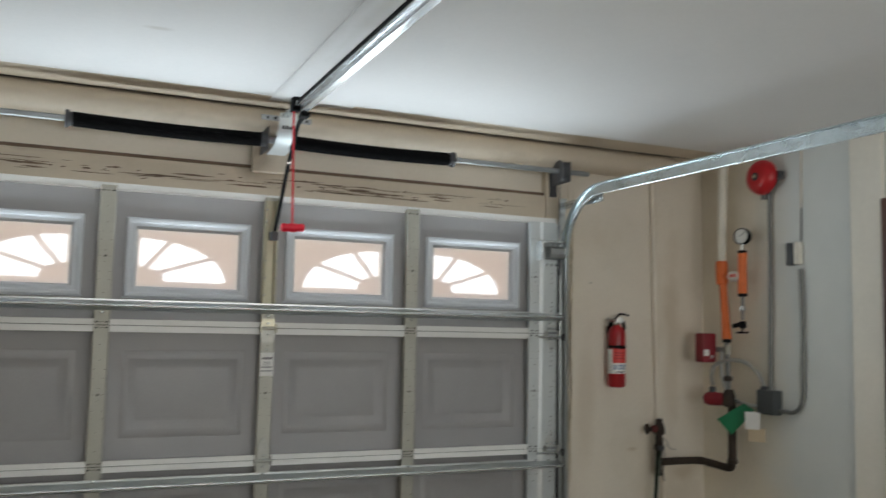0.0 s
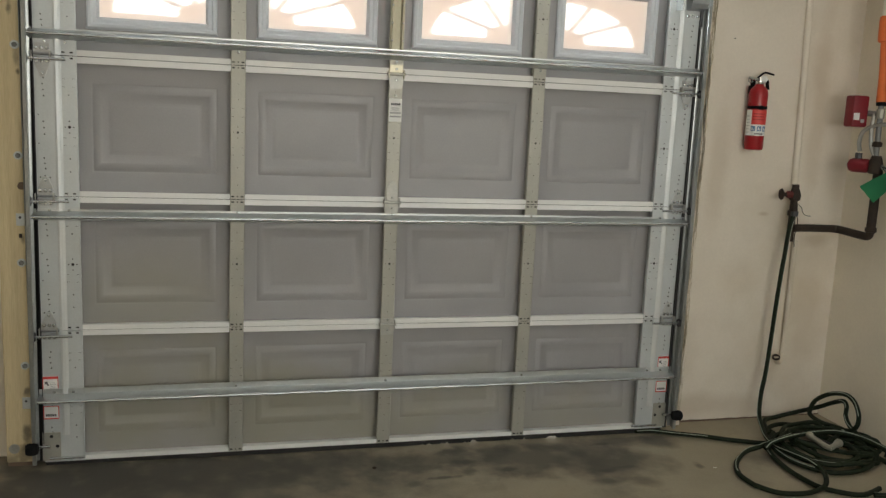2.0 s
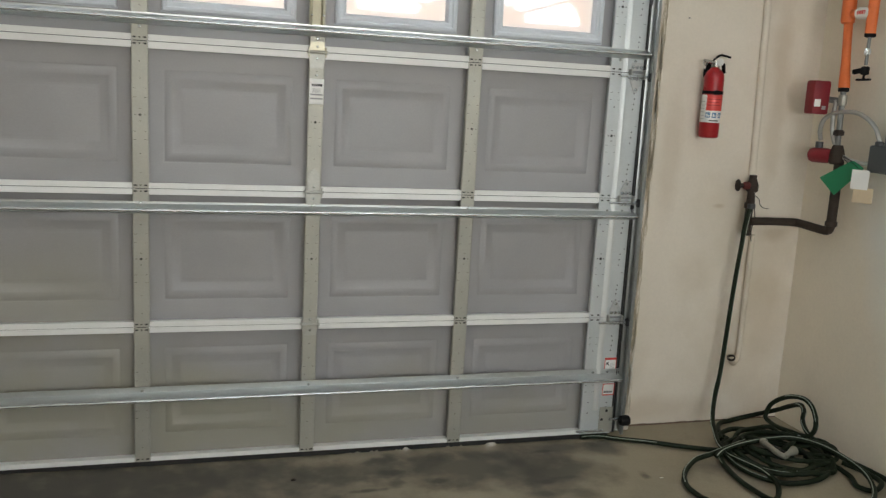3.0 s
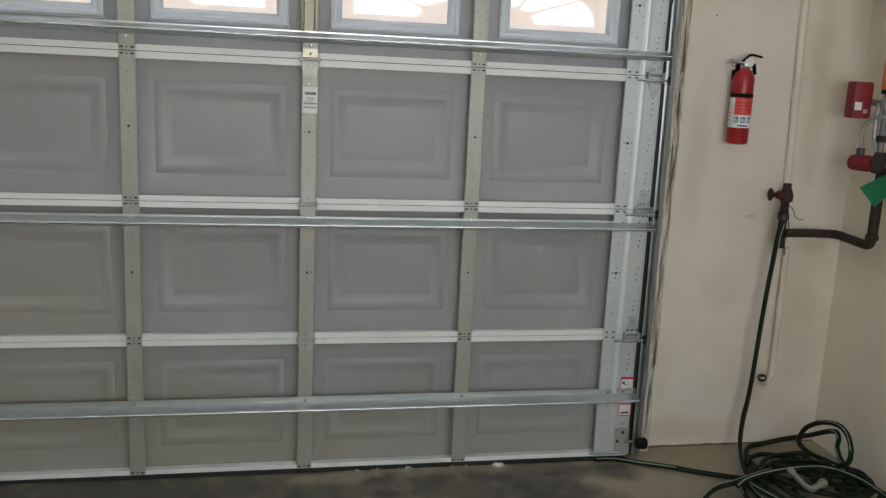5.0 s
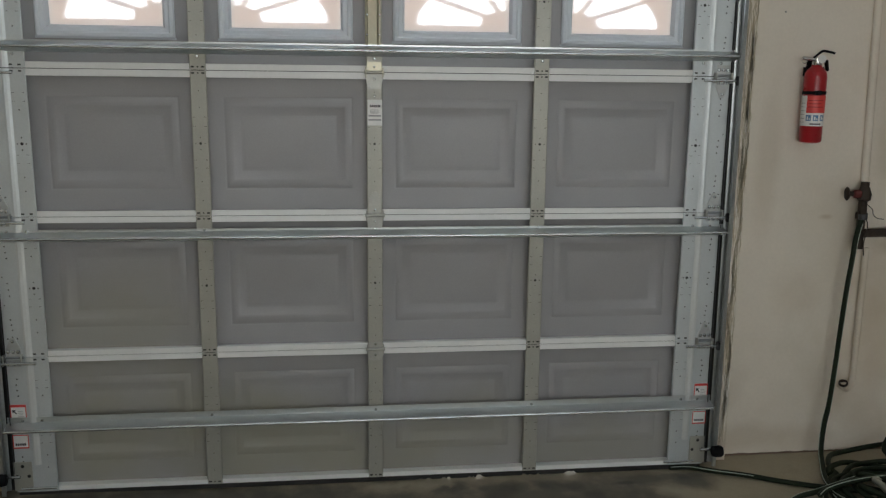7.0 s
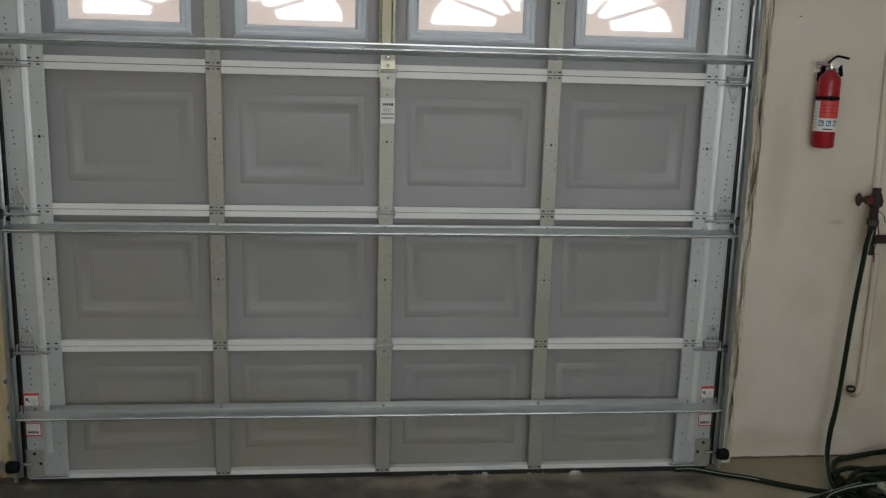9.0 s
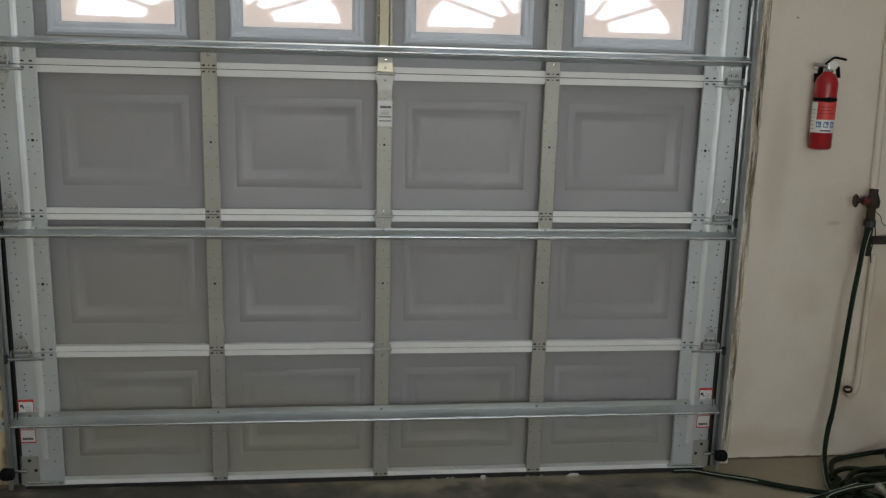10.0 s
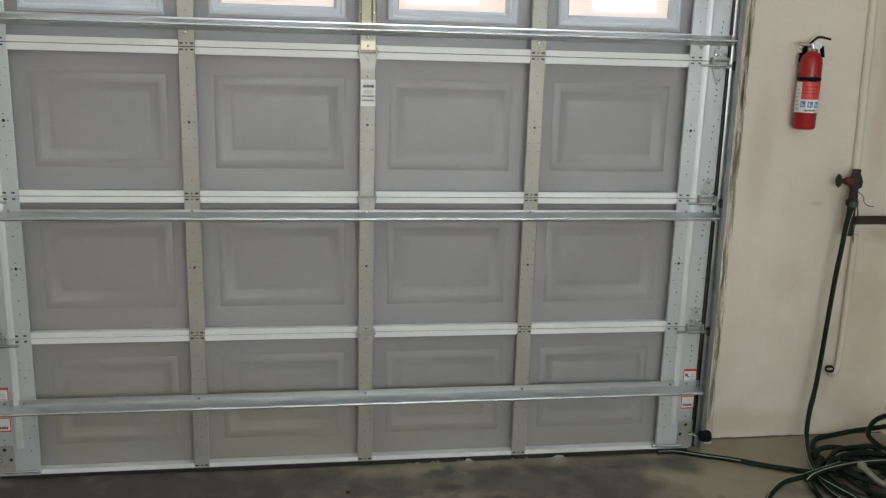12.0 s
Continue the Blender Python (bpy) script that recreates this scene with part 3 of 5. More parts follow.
def skin_section(z0, z1, windows):
    """The sheet steel of one section, with a pressed panel in each bay or a window opening."""
    bm = bmesh.new()
    xs = [EDGE_L] + [v for c in COLS for v in c] + [EDGE_R]
    Y = SKIN_Y
    for i in range(len(xs) - 1):
        x0, x1 = xs[i], xs[i + 1]
        outer = [bm.verts.new(p) for p in ((x0, Y, z0), (x1, Y, z0), (x1, Y, z1), (x0, Y, z1))]
        if i % 2 == 0:
            bm.faces.new(outer)
            continue
        if windows:
            wx0, wx1 = WINDOWS[i // 2]
            inner = [bm.verts.new(p) for p in ((wx0 + 0.02, Y, WIN_Z0 + 0.02), (wx1 - 0.02, Y, WIN_Z0 + 0.02), (wx1 - 0.02, Y, WIN_Z1 - 0.02), (wx0 + 0.02, Y, WIN_Z1 - 0.02))]
            ring_faces(bm, outer, inner)
            deep = [bm.verts.new(v.co + Vector((0, 0.03, 0))) for v in inner]
            ring_faces(bm, inner, deep)
            continue
        last = outer
        for mx, mz, y in ((0.047, 0.090, Y), (0.050, 0.093, Y + 0.0016), (0.054, 0.097, Y + 0.0016), (0.057, 0.100, Y), (0.074, 0.122, Y - 0.0008), (0.080, 0.128, Y + 0.0002),
                          (0.083, 0.131, Y + 0.0018), (0.108, 0.158, Y + 0.0094), (0.113, 0.163, Y + 0.0096), (0.122, 0.173, Y + 0.0080), (0.127, 0.178, Y + 0.0076)):
            nxt = [bm.verts.new(p) for p in ((x0 + mx, y, z0 + mz), (x1 - mx, y, z0 + mz), (x1 - mx, y, z1 - mz), (x0 + mx, y, z1 - mz))]
            ring_faces(bm, last, nxt)
            last = nxt
        bm.faces.new(last)
    bmesh.ops.remove_doubles(bm, verts=bm.verts, dist=0.0002)
    rim = [e for e in bm.edges if e.is_boundary and all(abs(v.co.y - Y) < 1e-4 for v in e.verts)
           and not any(WIN_Z0 < v.co.z < WIN_Z1 and windows and EDGE_L + 0.05 < v.co.x < EDGE_R - 0.05 for v in e.verts)]
    ext = bmesh.ops.extrude_edge_only(bm, edges=rim)
    bmesh.ops.translate(bm, vec=(0, 0.012, 0), verts=[v for v in ext["geom"] if isinstance(v, bmesh.types.BMVert)])
    return bm


def window_parts(section, k):
    x0, x1 = WINDOWS[k]
    z0, z1 = WIN_Z0, WIN_Z1
    win = part("window", box(x0 - 0.004, x1 + 0.004, 0.0355, 0.0385, z0 - 0.004, z0 + 0.004), "frame", section)
    win.location.y += SKIN_Y - 0.040
    bm = bmesh.new()
    last = None
    for m, y in ((0, 0.039), (0.0, 0.029), (0.006, 0.0245), (0.016, 0.0245), (0.022, 0.030), (0.034, 0.030), (0.038, 0.036), (0.044, 0.050), (0.044, 0.058)):
        ring = [bm.verts.new(p) for p in ((x0 + m, y, z0 + m), (x1 - m, y, z0 + m), (x1 - m, y, z1 - m), (x0 + m, y, z1 - m))]
        if last:
            ring_faces(bm, last, ring)
        last = ring
    part("window_frame", bm, "frame", win, "pale grey moulded window frame")
    gx0, gx1, gz0, gz1 = x0 + 0.042, x1 - 0.042, z0 + 0.042, z1 - 0.042
    pane = part("pane", box(gx0, gx1, 0.052, 0.056, gz0, gz1), "glass", win, "dusty glass pane")
    pane.visible_shadow = False
    bead = bmesh.new()
    rings = [[bead.verts.new(p) for p in ((x0 + m, 0.075, z0 + m), (x1 - m, 0.075, z0 + m), (x1 - m, 0.075, z1 - m), (x0 + m, 0.075, z1 - m))] for m in (0.022, 0.0515)]
    ring_faces(bead, *rings)
    part("insert_border", bead, "bead", win, "thin pale border of the grille")
    # sunburst: border, hub, spokes; the hub sits at the pair's common corner
    flip = -1 if k % 2 == 0 else 1
    hx = gx1 if flip < 0 else gx0
    hz = gz0 + 0.034
    W, H = (gx1 - gx0), (gz1 - gz0)
    arc_x, arc_z = W * 0.87, H * 0.70
    bm = bmesh.new()
    NX, NZ = 240, 136
    grid = {}

    def solid_at(u, v):
        """True where the plastic is, at u across from the hub and v up from the fan's centre."""
        if u < 0.016 or v < -0.006:
            return True
        if math.hypot(u / 0.110, v / 0.052) < 1 or math.hypot(u / arc_x, v / arc_z) > 1:
            return True
        a, r = math.degrees(math.atan2(v, u)), math.hypot(u, v)
        return any(abs(math.sin(radians(a - spoke))) * r < half for spoke, half in ((17.5, 0.0085), (50.0, 0.0105)))

    def vert(i, j):
        if (i, j) not in grid:
            grid[i, j] = bm.verts.new((gx0 + 0.009 + (W - 0.018) * i / NX, 0.0755, gz0 + 0.009 + (H - 0.018) * j / NZ))
        return grid[i, j]

    for i in range(NX):
        for j in range(NZ):
            cx, cz = gx0 + 0.009 + (W - 0.018) * (i + 0.5) / NX, gz0 + 0.009 + (H - 0.018) * (j + 0.5) / NZ
            if solid_at((cx - hx) * flip, cz - hz):
                bm.faces.new((vert(i, j), vert(i + 1, j), vert(i + 1, j + 1), vert(i, j + 1)))
    part("sunburst_insert", bm, "insert", win, "tan plastic sunburst grille outside the glass")


def dots(places, r, y, parent, name="punched_holes", flat=None):
    bm = bmesh.new()
    for x, z in places:
        if flat:
            box(x - flat[0], x + flat[0], y - 0.0006, y + 0.0006, z - flat[1], z + flat[1], bm=bm)
        else:
            lathe([(r, 0), (r, 0.0008)], (x, y + 0.0003, z), (0, -1, 0), 8, bm)
    ob = part(name, bm, "hole", parent)
    return tagged(ob, kind="stuff") if len(places) > 1 else ob


def teardrop(cx, z_flat, z_tip, half, y0, y1):
    """A hinge leaf: wide at the barrel, drawn to a rounded tip."""
    s = 1 if z_tip > z_flat else -1
    ln = abs(z_tip - z_flat)
    pts = [(-half, 0), (-half, ln * 0.45)]
    pts += [(-half * math.sqrt(1 - u * u), ln * (0.45 + 0.55 * u)) for u in (0.3, 0.55, 0.75, 0.9, 0.97)]
    pts += [(0, ln)] + [(-a, b) for a, b in pts[::-1]]
    return plate([(cx + a, z_flat + s * b) for a, b in pts], y0, y1)


def plate(outline, y0, y1):
    bm = bmesh.new()
    lo = [bm.verts.new((a, y0, b)) for a, b in outline]
    hi = [bm.verts.new((a, y1, b)) for a, b in outline]
    n = len(lo)
    for i in range(n):
        bm.faces.new((lo[i], lo[(i + 1) % n], hi[(i + 1) % n], hi[i]))
    bm.faces.new(lo[::-1])
    bm.faces.new(hi)
    return bm


def bolt(x, y, z, parent, r=0.007):
    return part("bolt", lathe([(r, 0), (r, 0.003), (r * 0.75, 0.006), (0.001, 0.0065)], (x, y, z), (0, -1, 0), 8), "galv", parent)


SECTIONS = []
for k in range(4):
    z0, z1 = JOINTS[k] + 0.001, JOINTS[k + 1] - 0.001
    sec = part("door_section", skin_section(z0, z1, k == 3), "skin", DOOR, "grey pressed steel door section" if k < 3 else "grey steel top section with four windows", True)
    if k < 3:
        part("tongue", box(EDGE_L + 0.002, EDGE_R - 0.002, 0.012, 0.034, z1 - 0.014, z1 + 0.016), "rubber", sec, "dark joint between sections")
    SECTIONS.append(sec)
    # rails at the foot and head of the section, one length per bay
    for x0, x1 in COLS:
        for zc0, zc1 in ((z0, z0 + (0.019, 0.021, 0.0205, 0.0225)[k]), (z1 - (0.021, 0.0215, 0.0245, 0.022)[k], z1)):
            if zc1 > 2.1:
                continue
            bm = prism([(0.003, zc0), (0.002, zc0 + 0.001), (0.002, zc1 - 0.001), (0.003, zc1), (0.007, zc1), (0.007, zc1 - 0.006), (0.048, zc1 - 0.006), (0.048, zc1 - 0.008), (0.006, zc1 - 0.008), (0.006, zc0 + 0.008), (0.048, zc0 + 0.008), (0.048, zc0 + 0.006), (0.007, zc0 + 0.006), (0.007, zc0)], "x", x0 - 0.006, x1 + 0.006)
            part("rail", bm, "rail", sec, "white steel rail")
    # centre and middle stiles
    for i, cx in enumerate(STILES):
        zt = z1 + (0.012 if k == 3 else -0.0004)
        wx = HALF - 0.009
        bm = prism([(cx - wx, SKIN_Y), (cx - wx, 0.006), (cx - HALF, 0.006), (cx - HALF, 0.003), (cx - HALF + 0.003, 0.0), (cx + HALF - 0.003, 0.0), (cx + HALF, 0.003), (cx + HALF, 0.006), (cx + wx, 0.006), (cx + wx, SKIN_Y),
                    (cx + wx - 0.002, SKIN_Y), (cx + wx - 0.002, 0.003), (cx - wx + 0.002, 0.003), (cx - wx + 0.002, SKIN_Y)], "z", z0 + 0.0004, zt)
        part("stile", bm, "stile", sec, "zinc coated steel stile")
        mid = (z0 + z1) / 2 + (0.0, 0.0, 0.003, 0.0)[k]
        if not (k == 0 and i == 1):
            dots([(cx, mid)], 0.0048, 0.0, sec, "punched_hole")
        dots([(cx + dx, mid + dz) for dx, dz in ((0, 0.022), (0, -0.022), (-0.017, 0), (0.017, 0), (0, 0.13), (0, -0.14), (0, 0.19), (0, -0.21))], 0.0018, 0.0, sec)
        dots([(cx + dx, mid + dz) for dx in (-0.022, -0.017, 0.017, 0.022) for dz in (0.062, 0.095, -0.06, -0.09)], 0.0013, 0.0, sec)
        ends = []
        if k > 0 and i != 1 or k == 0:
            ends += [(cx + dx, z0 + 0.011) for dx in (-0.018, 0.018)]
        if k < 3 and i != 1 or k == 3:
            ends += [(cx + dx, z1 - 0.009) for dx in (-0.018, 0.018)]
        if ends:
            dots(ends, 0, 0.0, sec, "punched_slots", (0.0055, 0.0028))
            dots([(x + (0.018 if j % 2 == 0 else -0.018), z) for j, (x, z) in enumerate(ends)][::2], 0.003, 0.0, sec)
    # end stiles: a flat inner leaf, a raised fold, a perforated outer leaf
    for side in (-1, 1):
        e = EDGE_L if side < 0 else EDGE_R
        inn = COLS[0][0] if side < 0 else COLS[3][1]
        inn -= side * 0.006
        f1 = inn + side * 0.081
        prof = [(inn + side * 0.016, SKIN_Y), (inn + side * 0.016, 0.006), (inn, 0.006), (inn, 0.001), (inn + side * 0.003, -0.001), (e, -0.001), (e, SKIN_Y)]
        bm = prism(prof, "z", z0 + 0.0004, z1 - 0.0004)
        part("end_stile", bm, "endstile", sec, "pale galvanized end stile punched with holes")
        fold = prism([(f1 - side * 0.027, -0.0014), (f1 - side * 0.018, -0.0055), (f1 - side * 0.008, -0.0075), (f1 - side * 0.001, -0.0065), (f1, -0.0014)], "z", z0 + (0.112 if k == 0 else 0.0006), z1 - 0.0006)
        part("fold", fold, "litfold" if k < 2 else "endstile", sec, "bright folded edge of the end stile")
        ox = (f1 + e) / 2 + side * 0.004
        ix = inn + side * 0.030
        rows_z = [z0 + 0.105 + 0.020 * j for j in range(3)] + [z0 + 0.235 + 0.024 * j for j in range(3)] + [z1 - 0.150 + 0.022 * j for j in range(4)]
        dots([(ox + side * 0.002 * ((j * 7) % 3 - 1), z) for j, z in enumerate(rows_z)], 0.0030, -0.001, sec)
        dots([(ox + dx, z0 + 0.072 + 0.006 * (dx == 0)) for dx in (-0.017, 0, 0.017)], 0.0028, -0.001, sec)
        dots([(ox + side * 0.019, z) for z in (z0 + 0.20, z1 - 0.22)], 0.0022, -0.001, sec)
        midz = (z0 + z1) / 2
        dots([(ix + dx, midz + dz) for dx, dz in ((0, 0.022), (0, -0.022), (-0.015, 0), (0.015, 0), (0, 0.12), (0, -0.12), (0, -0.17))], 0.0026, -0.001, sec)
        dots([(ix, midz)], 0.0058, -0.001, sec, "punched_hole")
        dots([(ix + dx, midz + dz) for dx in (-0.020, -0.015, 0.015, 0.020) for dz in (-0.04, -0.07, 0.15, 0.18)], 0.0013, -0.001, sec)
        dots([(ix + dx, z) for dx in (-0.017, 0.012) for z in ((z0 + 0.011, z1 - 0.009) if k < 3 else (z0 + 0.011,))], 0, -0.001, sec, "punched_slots", (0.0055, 0.0028))
        # edge hinge with roller shaft at the head of each section
        if k < 3:
            zj = z1 + 0.001
            up, dn = (0.078, -0.034) if k < 2 else (0.042, -0.082)
            hinge = part("edge_hinge", plate([(ox - 0.028, zj + 0.006), (ox + 0.028, zj + 0.006), (ox + 0.025, zj + 0.036), (ox + 0.007, zj + up), (ox - 0.007, zj + up), (ox - 0.025, zj + 0.036)] if k < 2 else
                         [(ox - 0.028, zj + 0.006), (ox + 0.028, zj + 0.006), (ox + 0.026, zj + up), (ox - 0.026, zj + up)], -0.0065, -0.0015), "hingeplate", sec, "galvanized edge hinge")
            part("hinge_leaf", plate([(ox - 0.028, zj - 0.008), (ox + 0.028, zj - 0.008), (ox + 0.026, zj - 0.034), (ox + 0.007, zj + dn - 0.001), (ox - 0.007, zj + dn - 0.001), (ox - 0.026, zj - 0.033)], -0.0065, -0.0015), "hingeplate", hinge)
            part("barrel", rod((ox - 0.036, -0.010, zj + 0.003), (ox + 0.036, -0.010, zj + 0.003), 0.0052), "tracksteel", hinge)
            part("side_ear", box(ox - 0.036, ox - 0.032, -0.028, -0.002, zj - 0.026, zj + 0.014, 0.001), "hingesteel", hinge)
            part("side_ear", box(ox + 0.028, ox + 0.032, -0.028, -0.002, zj - 0.026, zj + 0.014, 0.001), "hingesteel", hinge)
            part("roller_shaft", rod((ox - side * 0.085, -0.030, zj - 0.016), (e + side * 0.028, -0.030, zj - 0.016), 0.0055), "galv", hinge)
            part("roller", lathe([(0.008, 0), (0.018, 0.001), (0.018, 0.008), (0.014, 0.010), (0.006, 0.011)], (e + side * 0.016, -0.030, zj - 0.016), (side, 0, 0), 16), "darkmetal", hinge)
            for dx in (-0.018, 0.0, 0.018):
                bolt(ox + dx, -0.0065, zj + 0.024, hinge, 0.0075)
                bolt(ox + dx, -0.0065, zj - 0.024, hinge, 0.0075)
            bolt(ox, -0.0065, zj + (0.064 if k < 2 else -0.068), hinge, 0.0065)

for k in range(4):
    window_parts(SECTIONS[3], k)

# struts: folded galvanized channels across the door
for zc, flange, bolts_at in ((1.702, 0.024, -0.026), (1.023, 0.027, 0.021), (0.2925, 0.040, 0.026)):
    D = -0.050
    prof = [(-0.001, zc + flange), (-0.0035, zc + flange), (-0.0035, zc + 0.019), (D, zc + 0.0030), (D, zc - 0.0030), (-0.006, zc - 0.016), (-0.001, zc - 0.018)]
    strut = part("strut", prism(prof, "x", -1.386, 1.386), "strutsteel", DOOR, "bright galvanized steel strut")
    nose = [(D + 0.0058 * math.cos(2 * math.pi * q / 14), zc + 0.0058 * math.sin(2 * math.pi * q / 14)) for q in range(14)]
    part("rolled_edge", prism(nose, "x", -1.3864, 1.3864), "galv", strut, "shiny rolled edge", True)
    for x in (-1.33, -1.26, *STILES, 1.26, 1.33):
        bolt(x, -0.004, zc + bolts_at, strut, 0.006)

# centre hinges
for zj, mat, tip_up, tip_dn in ((1.6265, "brightbrass", 0.038, -0.060), (1.0965, "hingesteel", 0.090, -0.049), (0.568, "hingesteel", 0.026, -0.046)):
    cx = STILES[1]
    low = plate([(cx - 0.031, zj - 0.004), (cx + 0.031, zj - 0.004), (cx + 0.031, zj - 0.022), (cx + 0.024, zj + tip_dn), (cx - 0.024, zj + tip_dn), (cx - 0.031, zj - 0.022)], -0.0050, -0.0005)
    hinge = part("centre_hinge", low, "hingesteel", DOOR, "zinc coated centre hinge")
    up = plate([(cx - 0.027, zj + 0.004), (cx + 0.027, zj + 0.004), (cx + 0.027, zj + tip_up), (cx - 0.027, zj + tip_up)], -0.0035, -0.0005) if tip_up < 0.06 else teardrop(cx, zj + 0.004, zj + tip_up, 0.022, -0.0060, -0.0005)
    part("upper_leaf", up, mat, hinge)
    part("barrel", rod((cx - 0.037, -0.009, zj), (cx + 0.037, -0.009, zj), 0.0068), "stile" if mat == "brightbrass" else mat, hinge)
    for s_ in (-1, 1):
        part("side_ear", box(cx + s_ * 0.031 - 0.002, cx + s_ * 0.031 + 0.002, -0.016, 0.0, zj - 0.018, zj + 0.018, 0.001), mat, hinge)
    bolt(cx, -0.0050, zj + 0.020, hinge, 0.005)
    bolt(cx, -0.0050, zj - 0.024, hinge, 0.005)
bolt(STILES[1], 0.0, 1.540, DOOR, 0.005)
# reinforcing channel of the top centre stile, where the opener arm is bolted
brk = part("opener_bracket", prism([(-0.032, -0.001), (-0.032, -0.014), (-0.026, -0.016), (-0.020, -0.003), (0.012, -0.003), (0.018, -0.018), (0.024, -0.018), (0.027, -0.001)], "z", 1.725, 2.150), "brass", DOOR, "yellow zinc stile channel for the opener arm")
part("clevis", box(-0.008, 0.022, -0.040, -0.003, 1.985, 2.020, 0.003), "darkmetal", brk)
for z in (1.76, 1.83, 1.90, 2.06, 2.11):
    for dx in (-0.024, 0.020):
        bolt(dx, -0.016, z, brk, 0.0045)

# bottom seal, lifted where daylight leaks under
seal = bmesh.new()
NS = 640
rows_ = []
for i in range(NS + 1):
    x = EDGE_L + (EDGE_R - EDGE_L) * i / NS
    lift = 0.0115 * max(0.0, min(1.0, (x - 0.10) * 6)) * max(0.0, min(1.0, (0.98 - x) * 5)) * max(0.0, min(1.0, -0.25 + 2.6 * noise.noise((x * 13, 3, 1)) + 1.6 * noise.noise((x * 48, 3, 1)) + 1.2 * noise.noise((x * 190, 3, 1))))
    zb = -0.001 + lift
    rows_.append([seal.verts.new((x, y, z)) for y, z in ((0.016, 0.0262), (0.015, zb + 0.004), (0.018, zb), (0.028, zb), (0.033, zb + 0.004), (0.034, 0.0262))])
for a, b in zip(rows_, rows_[1:]):
    for q in range(5):
        seal.faces.new((a[q], a[q + 1], b[q + 1], b[q]))
    seal.faces.new((a[5], a[0], b[0], b[5]))
part("bottom_seal", seal, "dustyrubber", DOOR, "worn black rubber bottom seal")
for x0 in (EDGE_L + 0.02, 1.20):
    part("bottom_rod", rod((x0, -0.012, 0.046), (x0 + 0.13, -0.012, 0.046), 0.005), "galv", DOOR)
for side in (-1, 1):
    e = EDGE_L if side < 0 else EDGE_R
    ox = e - side * 0.0265
    br = part("bottom_bracket", box(ox - 0.034, ox + 0.034, -0.005, -0.0012, 0.034, 0.152, 0.001), "stile", DOOR, "galvanized bottom corner bracket")
    for dx, z in ((0.0, 0.135), (-0.0215, 0.094), (0.0215, 0.094)):
        part("hole", lathe([(0.0068, 0), (0.0068, 0.001)], (ox + dx, -0.0047, z), (0, -1, 0), 10), "hole", br)
    part("roller_shaft", rod((ox, -0.035, 0.105), (e + side * 0.03, -0.035, 0.105), 0.006), "galv", br)
    part("roller", lathe([(0.010, 0), (0.021, 0.004), (0.024, 0.018), (0.024, 0.040), (0.018, 0.048), (0.006, 0.050)], (e + side * 0.010, -0.060, 0.108), (side, -0.1, 0), 18), "black", br, "black plastic bottom roller", True)

# labels on the door
lab = part("label", box(-0.024, 0.030, -0.0022, -0.0008, 1.433, 1.528), "labelwhite", DOOR, "white paper label with printed bars")
for i in range(5):
    part("print_bar", box(-0.015 + i * 0.0075, -0.0095 + i * 0.0075 + (0.003 if i == 4 else 0), -0.003, -0.0023, 1.500, 1.509), "ink", lab)
for z in (1.469, 1.454):
    part("print_bar", box(-0.020, 0.026, -0.003, -0.0023, z - 0.003, z + 0.003), "inkgrey", lab)
for i in range(5):
    part("print_bar", box(-0.014, 0.016 + 0.004 * (i % 2), -0.003, -0.0023, 1.4765 + i * 0.0034, 1.4778 + i * 0.0034), "inkgrey", lab)
for cx in (-1.344, 1.345):
    for zl, zh, kind in ((0.322, 0.383, 0), (0.207, 0.262, 1)):
        w = part("warning_label", box(cx - 0.029, cx + 0.029, -0.0024, -0.0012, zl, zh), "labelwhite", DOOR, "white warning label with red border")
        top = (zh - 0.010, zh) if kind == 0 else (zl, zl + 0.005)
        part("border", box(cx - 0.029, cx + 0.029, -0.0032, -0.0025, *top), "labelred", w)
        part("border", box(cx - 0.029, cx + 0.029, -0.0032, -0.0025, *((zl, zl + 0.004) if kind == 0 else (zh - 0.003, zh))), "labelred", w)
        for s_ in (-1, 1):
            part("border", box(cx + s_ * 0.0275 - 0.0015, cx + s_ * 0.0275 + 0.0015, -0.0032, -0.0025, zl, zh), "labelred", w)
        if kind == 0:
            part("pictogram", plate([(cx - 0.021, zl + 0.040), (cx - 0.009, zl + 0.040), (cx - 0.012, zl + 0.034), (cx - 0.005, zl + 0.026), (cx - 0.009, zl + 0.023), (cx - 0.016, zl + 0.032), (cx - 0.021, zl + 0.028)], -0.0032, -0.0025), "ink", w)
            for i in range(4):
                part("print_bar", box(cx - 0.002, cx + 0.020 - 0.004 * (i % 2), -0.0032, -0.0025, zl + 0.013 + i * 0.007, zl + 0.0145 + i * 0.007), "inkgrey", w)
        else:
            for i in range(5):
                part("print_bar", box(cx - 0.020 + i * 0.008, cx - 0.014 + i * 0.008, -0.0032, -0.0025, zl + 0.012, zl + 0.021), "ink", w)

